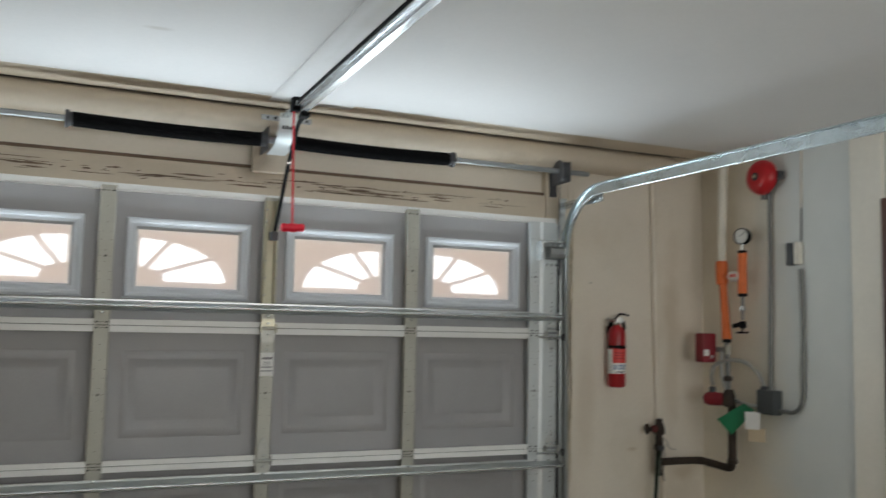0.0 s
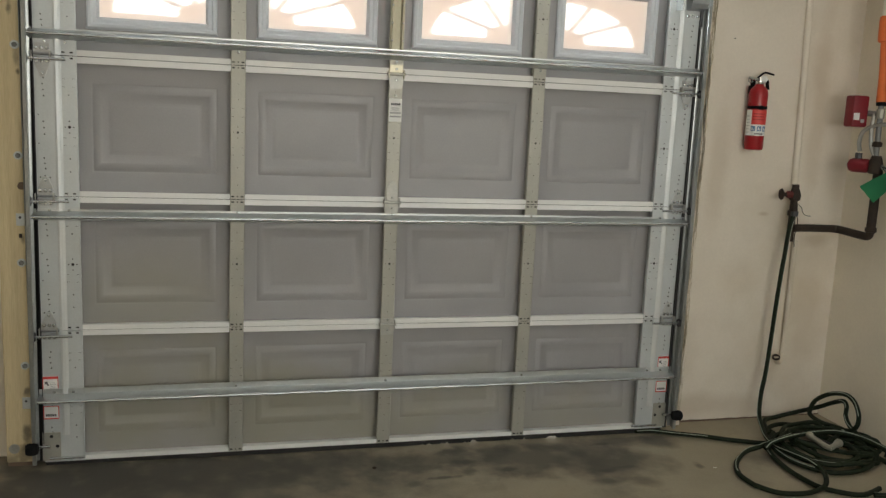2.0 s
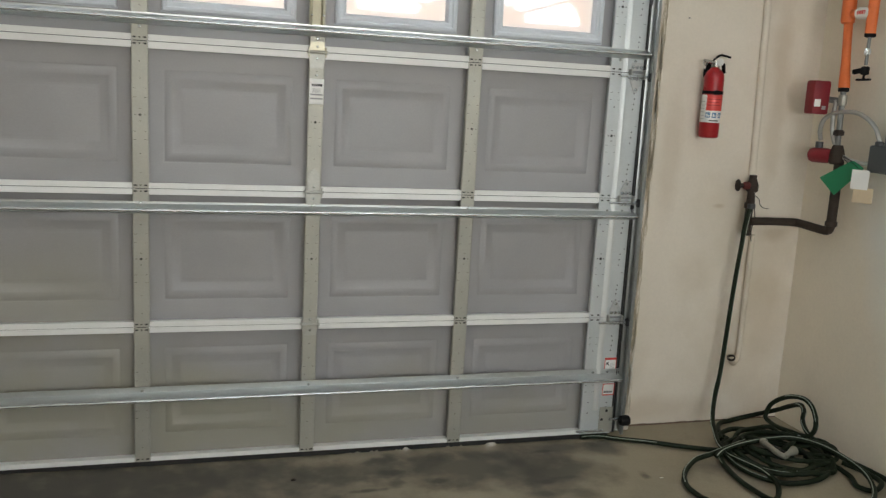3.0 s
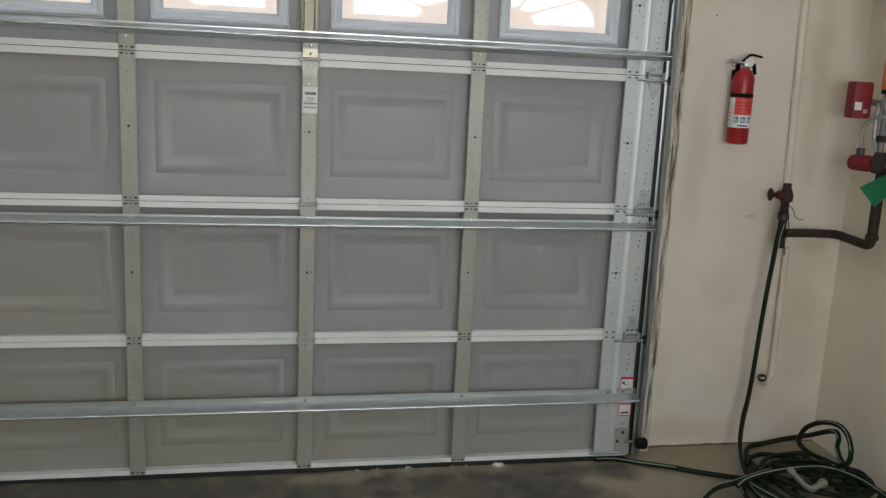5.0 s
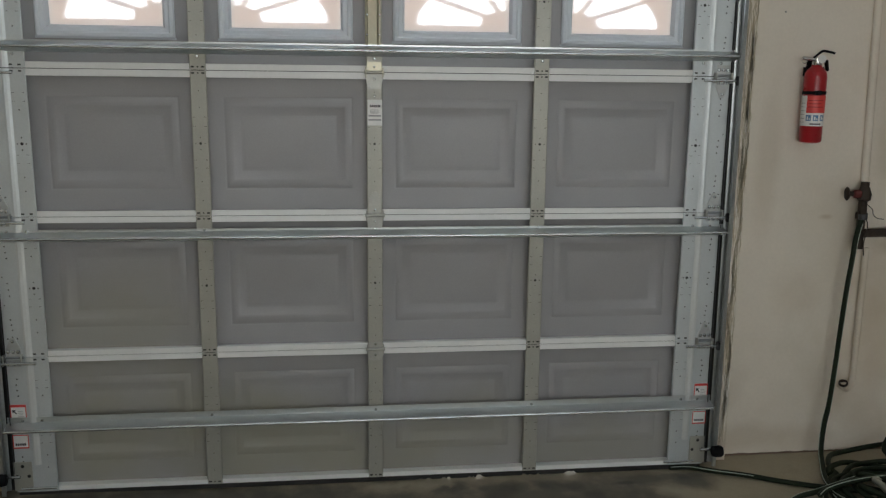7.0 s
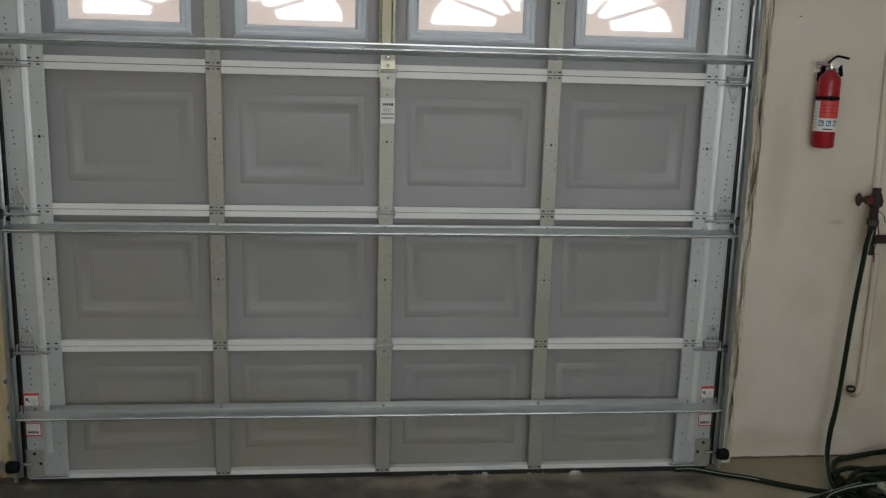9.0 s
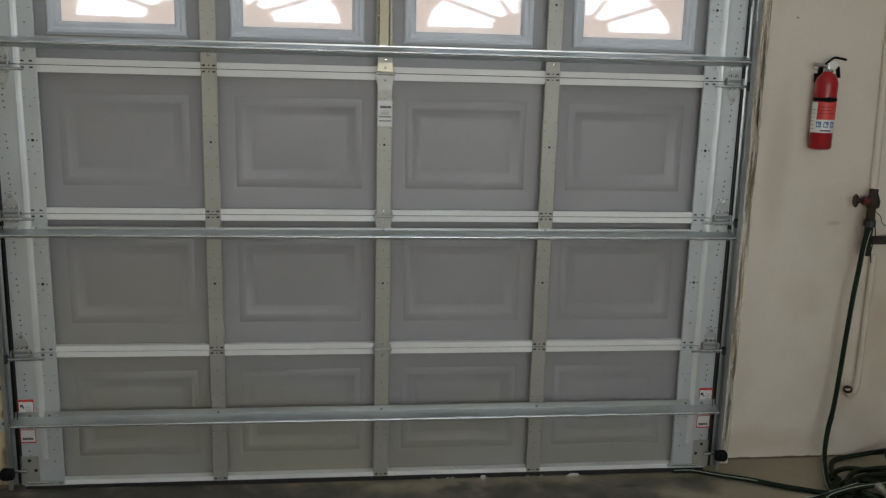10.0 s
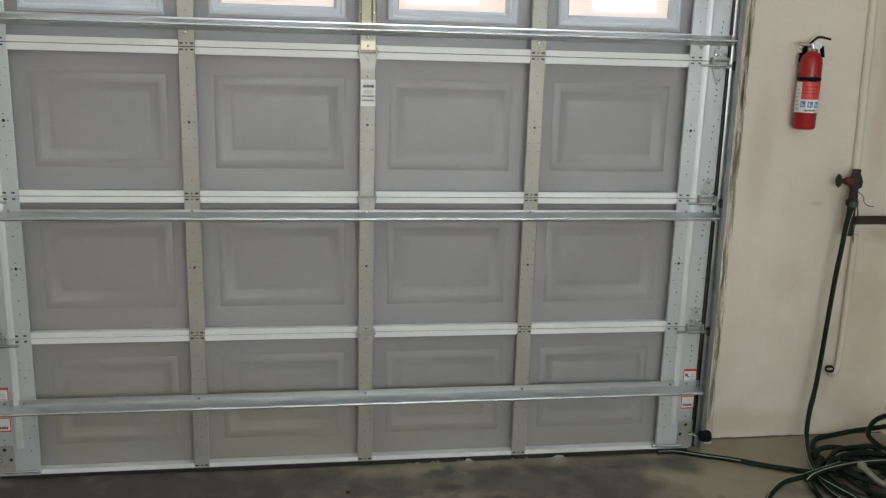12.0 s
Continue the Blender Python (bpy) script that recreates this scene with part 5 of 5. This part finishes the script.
for z in (1.815, 2.026):
    part("ring", lathe([(0.018, 0), (0.023, 0.002), (0.023, 0.014), (0.018, 0.016)], (2.258, -0.263, z), (0, 0, 1), 14), "black", riser, "black sealing ring")
part("gauge_stem", rod((2.258, -0.263, 2.038), (2.258, -0.263, 2.075), 0.009), "chrome", riser)
gd = Vector((-0.93, -0.36, 0.0)).normalized()
gc = Vector((2.262, -0.262, 2.112))
gauge = part("pressure_gauge", lathe([(0.032, 0), (0.039, 0.003), (0.041, 0.010), (0.041, 0.034), (0.039, 0.037), (0.036, 0.037), (0.036, 0.033), (0.002, 0.033)], gc - gd * 0.018, gd, 28), "black", riser, "black cased pressure gauge", True)
part("dial", lathe([(0.0355, 0), (0.0355, 0.0008)], gc + gd * 0.0155, gd, 24), "dial", gauge, "white dial")
gx = Vector((0, 0, 1)).cross(gd)
for i in range(9):
    a = radians(-40 + i * 32.5)
    d = gx * math.cos(a) + Vector((0, 0, 1)) * math.sin(a)
    part("tick", rod(gc + gd * 0.0165 + d * 0.025, gc + gd * 0.0165 + d * 0.032, 0.0012, 5), "ink", gauge)
part("needle", rod(gc + gd * 0.0172 - gx * 0.006, gc + gd * 0.0172 + gx * 0.020 + Vector((0, 0, 0.020)), 0.0014, 6), "ink", gauge)
part("test_nipple", rod((2.258, -0.262, 1.70), (2.258, -0.262, 1.815), 0.007), "conduit", riser)
part("test_union", lathe([(0.008, 0), (0.014, 0.002), (0.014, 0.026), (0.008, 0.028)], (2.258, -0.262, 1.742), (0, 0, 1), 6), "chrome", riser)
tv = part("test_valve", lathe([(0.010, 0), (0.017, 0.004), (0.017, 0.032), (0.010, 0.036)], (2.258, -0.262, 1.660), (0, 0, 1), 12), "black", riser, "black test valve", True)
part("valve_outlet", rod((2.258, -0.262, 1.682), (2.244, -0.212, 1.672), 0.011), "black", tv)
part("valve_handle", rod((2.250, -0.228, 1.640), (2.252, -0.305, 1.640), 0.0048), "black", tv)
part("valve_stem", rod((2.256, -0.262, 1.662), (2.254, -0.262, 1.640), 0.005), "black", tv)
part("upper_pipe", tube([(2.262, -0.114, 2.0), (2.264, -0.120, 2.3), (2.268, -0.126, CEIL)], 0.0225, 14), "pale", riser, "cream painted upper pipe", True)

# red tamper box
rb = thing("red_switch_box", (2.20, -0.06, 1.49), "dull red metal switch box with white stickers on the riser", "switch box")


def turned(bm, c, deg):
    bmesh.ops.rotate(bm, verts=bm.verts, cent=c, matrix=Matrix.Rotation(radians(deg), 3, "Z"))
    return bm


c = Vector((2.196, -0.066, 1.562))
part("cover", turned(box(c.x - 0.039, c.x + 0.039, c.y - 0.035, c.y + 0.035, c.z - 0.073, c.z + 0.073, 0.010), c, -8), "boxred", rb, "", True)
part("sticker", turned(box(c.x - 0.033, c.x - 0.004, c.y - 0.0366, c.y - 0.0354, c.z - 0.040, c.z - 0.008), c, -8), "labelwhite", rb, "white sticker")
part("sticker", turned(box(c.x + 0.004, c.x + 0.022, c.y - 0.0366, c.y - 0.0354, c.z - 0.052, c.z - 0.036), c, -8), "inkgrey", rb, "grey sticker")
part("mount", rod((2.245, -0.085, 1.555), (2.262, -0.146, 1.550), 0.014), "conduit", rb)

# electric boxes and conduits
jb = thing("junction_box", (2.312, -0.32, 1.245), "grey steel junction box with conduits", "junction box")
part("body", box(2.285, SIDE_X - 0.0165, -0.425, -0.315, 1.248, 1.362, 0.006), "greybox", jb)
part("cover", box(2.280, 2.2845, -0.420, -0.320, 1.254, 1.356, 0.002), "greybox", jb)
part("lock_nut", lathe([(0.014, 0), (0.018, 0.002), (0.018, 0.014), (0.012, 0.018)], (2.300, -0.350, 1.362), (0, 0, 1), 8), "darkmetal", jb)
part("bell_conduit", tube([(2.322, -0.368, 1.362), (2.322, -0.372, 1.8), (2.322, -0.376, 2.31)], 0.0100, 10), "conduit", jb, "grey conduit up to the bell", True)
part("switch_conduit", tube(smooth_line([(2.320, -0.423, 1.272), (2.322, -0.47, 1.268), (2.324, -0.510, 1.272), (2.325, -0.545, 1.300), (2.325, -0.562, 1.36), (2.325, -0.563, 1.46), (2.325, -0.565, 1.70), (2.325, -0.558, 1.93)], steps=6), 0.0092, 10), "conduit", jb, "grey bent conduit", True)


def ribbed(line, r):
    """Corrugated flexible conduit."""
    pts = smooth_line(line, steps=14)
    return tube(pts, r, 10, radii=[r * (1.0 if i % 2 else 0.84) for i in range(len(pts))])


part("flexible_conduit", ribbed([(2.232, -0.075, 1.365), (2.228, -0.068, 1.41), (2.232, -0.085, 1.462), (2.250, -0.150, 1.492), (2.270, -0.245, 1.490), (2.290, -0.320, 1.440), (2.300, -0.350, 1.375)], 0.0105), "flex", jb, "corrugated grey flexible conduit", True)
part("flexible_conduit", ribbed([(2.250, -0.120, 1.545), (2.244, -0.120, 1.46), (2.246, -0.135, 1.38), (2.262, -0.185, 1.305), (2.280, -0.265, 1.282), (2.300, -0.310, 1.282)], 0.0105), "flex", jb, "corrugated grey flexible conduit", True)

sw = thing("switch_box", (2.325, -0.55, 1.935), "dark grey switch box with pale side cover on the wall", "switch box")
part("body", box(2.300, SIDE_X - 0.0165, -0.556, -0.516, 1.936, 2.040, 0.004), "greybox", sw)
part("side_cover", box(2.304, SIDE_X - 0.0165, -0.585, -0.5575, 1.938, 2.042, 0.006), "pale", sw, "pale painted cover")
part("wire", rod((2.334, -0.576, 2.046), (2.334, -0.580, 2.20), 0.004, 6), "conduit", sw)
part("painted_wire", rod((2.335, -0.580, 2.20), (2.335, -0.586, CEIL), 0.004, 6), "wall", sw)

bell = thing("alarm_bell", (2.30, -0.40, 2.30), "red round alarm bell mounted high on the wall", "alarm bell")
bc = Vector((2.300, -0.402, 2.377))
part("gong", lathe([(0.072, 0), (0.084, 0.001), (0.086, 0.010), (0.083, 0.028), (0.072, 0.047), (0.050, 0.057), (0.026, 0.060), (0.010, 0.061)], bc, (-1, 0, 0), 32), "bellred", bell, "glossy red gong", True)
gong_hub = part("hub", lathe([(0.021, 0), (0.020, 0.003), (0.012, 0.004)], bc + Vector((-0.060, 0, 0)), (-1, 0, 0), 14), "darkmetal", bell, "dark hub ring", True)
part("hub_nut", lathe([(0.009, 0), (0.009, 0.008), (0.002, 0.009)], bc + Vector((-0.062, 0, 0)), (-1, 0, 0), 6), "brass", gong_hub, "dull brass nut")
part("back_plate", lathe([(0.052, 0), (0.055, 0.003), (0.052, 0.036), (0.040, 0.038)], (SIDE_X - 0.0165, bc.y, bc.z), (-1, 0, 0), 24), "darkmetal", bell, "dark back plate", True)
part("striker_box", box(2.296, 2.330, bc.y - 0.100, bc.y - 0.030, bc.z - 0.020, bc.z + 0.022, 0.006), "darkmetal", bell)
part("conduit_hub", rod((2.322, -0.376, 2.275), (2.322, -0.378, 2.335), 0.013), "conduit", bell)

# hanging tags
gt, gu = Vector((2.232, -0.230, 1.222)), Vector((0.5, -0.866, 0))
tagbm = bmesh.new()
fv = [tagbm.verts.new(gt + gu * u + Vector((0, 0, v))) for u, v in ((-0.092, -0.008), (0.030, 0.074), (0.044, 0.076), (0.086, 0.050), (0.082, 0.036), (-0.022, -0.078))]
ff = tagbm.faces.new(fv)
ee = bmesh.ops.extrude_face_region(tagbm, geom=[ff])
bmesh.ops.translate(tagbm, vec=(-0.0015, -0.001, 0), verts=[v for v in ee["geom"] if isinstance(v, bmesh.types.BMVert)])
g = thing("green_tag", (2.224, -0.165, 1.28), "green plastic tag hanging on the valve", "tag")
part("card", tagbm, "green", g)
part("tie", tube([(2.250, -0.262, 1.296), (2.250, -0.200, 1.310), (2.255, -0.165, 1.315)], 0.0015, 6), "black", g)
w = thing("white_tag", (2.235, -0.335, 1.27), "white paper tag tied to the valve", "tag")
part("card", turned(box(2.200, 2.270, -0.336, -0.334, 1.184, 1.266), Vector((2.235, -0.335, 1.2)), -60), "labelwhite", w)
part("tie", tube([(2.236, -0.330, 1.264), (2.245, -0.25, 1.30), (2.256, -0.18, 1.32)], 0.0012, 6), "black", w)
t2 = thing("tan_tag", (2.245, -0.35, 1.15), "tan card tag hanging under the white tag", "tag")
part("card", turned(box(2.205, 2.285, -0.352, -0.350, 1.128, 1.192), Vector((2.245, -0.351, 1.15)), -60), "tan", t2)
part("tie", tube([(2.246, -0.348, 1.190), (2.252, -0.27, 1.26), (2.260, -0.18, 1.315)], 0.0012, 6), "black", t2)

# set against the walls
for ob, dx, dy, dz in ((ext, 0.0, 0.0, 0.005), (tap, 0.018, 0.0, 0.003), (drain, 0.032, 0.0, -0.006), (iron, 0.016, -0.006, 0.010), (riser, 0.007, 0.0, 0.010), (rb, 0.015, 0.008, 0.010),
                       (jb, 0.015, 0.004, 0.020), (sw, 0.015, 0.026, 0.033), (bell, 0.015, 0.040, 0.026), (g, 0.015, 0.0, 0.012), (w, 0.015, 0.0, 0.012), (t2, 0.015, 0.0, 0.012)):
    ob.location += Vector((dx, dy, dz))
riser.rotation_euler = (-0.014, 0.012, 0.0)

# ---- garden hose in the corner ----
hose = thing("garden_hose", (1.80, -0.45, 0), "dark green garden hose with pale stripe heaped in the corner", "hose")
HR = 0.0108


def run(pts, closed=False, stripe=(0.0, 1.0), angle=60):
    line = smooth_line(pts, closed, 8)
    line = [Vector((p.x, p.y, max(p.z, HR + 0.001))) for p in line]
    ob = part("hose_run", tube(line, HR, 10, closed=closed), "hose", hose, "", True)
    a, b = int(len(line) * stripe[0]), int(len(line) * stripe[1])
    if b - a > 3:
        off = []
        for i in range(a, b):
            d = (line[(i + 1) % len(line)] - line[i - 1]).normalized() if 0 < i < len(line) - 1 else (line[min(i + 1, len(line) - 1)] - line[max(i - 1, 0)]).normalized()
            side = d.cross(Vector((0, 0, 1)))
            if side.length < 0.2:
                side = Vector((0, -1, 0))
            side.normalize()
            upv = side.cross(d)
            off.append(line[i] + (upv * math.sin(radians(angle)) + side * math.cos(radians(angle))) * (HR - 0.0006))
        part("stripe", tube(off, 0.0018, 6), "stripe", ob, "pale stripe along the hose", True)
    return ob


# from the tap to the floor, round over the open floor
run([(2.006, 0.036, 1.078), (1.990, 0.040, 0.99), (1.981, 0.040, 0.88), (1.971, 0.040, 0.76), (1.962, 0.040, 0.60), (1.955, 0.040, 0.44), (1.942, 0.035, 0.27), (1.921, 0.025, 0.165), (1.900, -0.005, 0.07), (1.858, -0.092, 0.045),
     (1.812, -0.200, 0.030), (1.790, -0.308, 0.030), (1.806, -0.399, 0.034), (1.830, -0.487, 0.034), (1.837, -0.557, 0.022), (1.807, -0.625, 0.014), (1.735, -0.700, 0.014), (1.62, -0.74, 0.014), (1.51, -0.715, 0.012), (1.455, -0.637, 0.012)], stripe=(0.02, 0.72), angle=28)
# along the foot of the door to the heap
run([(1.235, 0.004, 0.012), (1.314, 0.002, 0.012), (1.412, -0.045, 0.012), (1.526, -0.095, 0.012), (1.633, -0.156, 0.012), (1.746, -0.210, 0.012), (1.83, -0.262, 0.022), (1.93, -0.33, 0.034), (2.05, -0.40, 0.036)], stripe=(0.0, 0.42), angle=35)
# wide loop over the open floor
run([(1.90, -0.262, 0.060), (1.796, -0.290, 0.050), (1.707, -0.308, 0.036), (1.628, -0.312, 0.018), (1.535, -0.385, 0.012), (1.474, -0.470, 0.012), (1.448, -0.550, 0.012), (1.453, -0.640, 0.012)], stripe=(0.0, 0.8), angle=70)
# pale sided arc over the heap
run([(1.700, -0.345, 0.040), (1.744, -0.328, 0.058), (1.842, -0.306, 0.070), (1.962, -0.298, 0.080), (2.092, -0.306, 0.084), (2.172, -0.367, 0.080), (2.216, -0.449, 0.070), (2.229, -0.578, 0.056), (2.206, -0.677, 0.040), (2.129, -0.779, 0.026), (2.02, -0.83, 0.016), (1.90, -0.80, 0.013)], angle=55)
# standing loop leaning on the heap
run([(2.17, -0.034, 0.079), (2.18, -0.047, 0.137), (2.19, -0.107, 0.190), (2.20, -0.172, 0.221), (2.21, -0.235, 0.230), (2.22, -0.276, 0.205), (2.22, -0.308, 0.156), (2.22, -0.303, 0.101), (2.21, -0.266, 0.067), (2.19, -0.195, 0.061), (2.17, -0.122, 0.058), (2.17, -0.059, 0.062)], closed=True, stripe=(0.2, 0.8), angle=40)
# length along the foot of the wall that climbs the standing loop
run([(1.90, -0.13, 0.016), (1.925, -0.03, 0.014), (1.985, 0.055, 0.013), (2.07, 0.085, 0.014), (2.17, 0.060, 0.045), (2.215, -0.040, 0.105), (2.225, -0.130, 0.160), (2.22, -0.199, 0.190), (2.222, -0.222, 0.168), (2.22, -0.226, 0.123), (2.225, -0.258, 0.082), (2.26, -0.30, 0.040), (2.25, -0.38, 0.026)], stripe=(0.55, 0.85), angle=20)
# back edge of the heap
run([(1.86, -0.150, 0.026), (1.885, -0.100, 0.030), (1.975, -0.066, 0.036), (2.072, -0.112, 0.040), (2.146, -0.176, 0.045), (2.21, -0.250, 0.050), (2.285, -0.280, 0.046), (2.285, -0.345, 0.038), (2.178, -0.440, 0.030), (2.08, -0.47, 0.03)], stripe=(0, 0), angle=40)
# slack lengths beside the wall
run([(2.16, -0.200, 0.060), (2.215, -0.270, 0.056), (2.235, -0.374, 0.050), (2.277, -0.461, 0.034), (2.325, -0.547, 0.018), (2.335, -0.653, 0.013), (2.285, -0.771, 0.013), (2.16, -0.84, 0.013)], stripe=(0.1, 0.2), angle=40)
run([(2.10, -0.40, 0.040), (2.192, -0.461, 0.022), (2.205, -0.560, 0.013), (2.165, -0.655, 0.013), (2.205, -0.700, 0.013), (2.295, -0.640, 0.013), (2.300, -0.545, 0.014), (2.24, -0.47, 0.03)], stripe=(0, 0), angle=40)
# front edge of the heap
run([(1.90, -0.13, 0.022), (1.820, -0.209, 0.018), (1.782, -0.339, 0.013), (1.790, -0.470, 0.013), (1.873, -0.575, 0.013), (2.011, -0.582, 0.016), (2.130, -0.528, 0.020), (2.205, -0.448, 0.030), (2.19, -0.34, 0.036)], stripe=(0.2, 0.45), angle=65)
run([(1.837, -0.216, 0.036), (1.953, -0.193, 0.046), (2.036, -0.282, 0.052), (2.104, -0.385, 0.052), (2.068, -0.502, 0.040), (1.928, -0.540, 0.030), (1.830, -0.458, 0.026), (1.795, -0.340, 0.030)], closed=True, stripe=(0.6, 0.8), angle=60)
run([(1.86, -0.17, 0.016), (1.750, -0.307, 0.014), (1.704, -0.478, 0.013), (1.702, -0.612, 0.013), (1.729, -0.710, 0.013), (1.84, -0.79, 0.013), (1.97, -0.75, 0.013)], stripe=(0.05, 0.25), angle=30)
# heaped coils
random.seed(21)
for n_, (cx, cy, rx, ry, z, rot) in enumerate(((2.03, -0.33, 0.21, 0.22, 0.013, 10), (2.05, -0.34, 0.18, 0.18, 0.030, 40), (2.02, -0.37, 0.19, 0.18, 0.032, -15), (2.07, -0.33, 0.14, 0.19, 0.050, 70),
                                             (2.03, -0.22, 0.15, 0.12, 0.044, 20), (2.05, -0.44, 0.15, 0.11, 0.026, 0))):
    pts = []
    for k in range(12):
        a = 2 * math.pi * k / 12
        u = Vector((rx * math.cos(a) * random.uniform(0.88, 1.12), ry * math.sin(a) * random.uniform(0.88, 1.12), 0))
        u.rotate(Euler((0, 0, radians(rot))))
        pts.append((cx + u.x, cy + u.y, z + random.uniform(-0.008, 0.018)))
    run(pts, closed=True, stripe=(0, 0))

nz = thing("spray_nozzle", (1.95, -0.42, 0.06), "grey metal hose spray nozzle lying on the coiled hose", "nozzle")
part("grip", tube(smooth_line([(1.942, -0.330, 0.082), (1.936, -0.372, 0.084), (1.930, -0.420, 0.084), (1.928, -0.462, 0.084), (1.938, -0.486, 0.084)], steps=4), 0.012, 10, radii=None), "nozzle", nz, "", True)
part("grip_end", lathe([(0.010, 0), (0.016, 0.003), (0.016, 0.022), (0.012, 0.026)], (1.944, -0.314, 0.082), (0.1, -1, 0.05), 12), "nozzle", nz, "", True)
part("barrel", lathe([(0.011, 0), (0.013, 0.004), (0.012, 0.058), (0.017, 0.070), (0.020, 0.092), (0.015, 0.097)], (1.932, -0.482, 0.084), (0.88, 0.47, 0.02), 14), "nozzle", nz, "", True)
part("trigger", tube(smooth_line([(1.962, -0.452, 0.088), (1.958, -0.425, 0.088), (1.953, -0.372, 0.086)], steps=4), 0.004, 6), "darkmetal", nz, "", True)

# ---- seams and small litter ----
seam = bmesh.new()
cols_ = []
for i in range(121):
    x = 1.50 + (SIDE_X - 1.50) * i / 120
    h = 0.0035 + 0.006 * max(0.0, noise.noise((x * 14, 2, 0))) + 0.002 * noise.noise((x * 60, 5, 0))
    cols_.append([seam.verts.new((x, y, z)) for y, z in ((WALL_Y - 0.003, -0.004), (WALL_Y - 0.003, h), (WALL_Y + 0.004, h))])
for a, b in zip(cols_, cols_[1:]):
    for q in range(2):
        seam.faces.new((a[q], b[q], b[q + 1], a[q + 1]))
solid("floor_seam", seam, "bare", "dark crumbling gap at the foot of the wall", "trim", "structure")
chip = bmesh.new()
bmesh.ops.create_icosphere(chip, subdivisions=1, radius=0.006, matrix=Matrix.Translation((1.40, -0.42, 0.001)) @ Matrix.Diagonal((1.6, 0.8, 0.35, 1)))
solid("paint_chip", chip, "pale", "small pale paint chip lying on the floor", "litter")
nut = bmesh.new()
bmesh.ops.create_icosphere(nut, subdivisions=1, radius=0.008, matrix=Matrix.Translation((-0.073, -0.204, 0.005)) @ Matrix.Diagonal((1.3, 1.0, 0.6, 1)))
solid("dark_pebble", nut, "rust", "small dark pebble on the concrete floor", "litter")
nail = lathe([(0.0016, 0), (0.0016, 0.010), (0.003, 0.011), (0.0025, 0.012)], (1.642, WALL_Y + 0.002, 1.885), (0, -1, -0.2), 8)
solid("wall_nail", nail, "darkmetal", "small dark nail sticking out of the plaster", "nail")
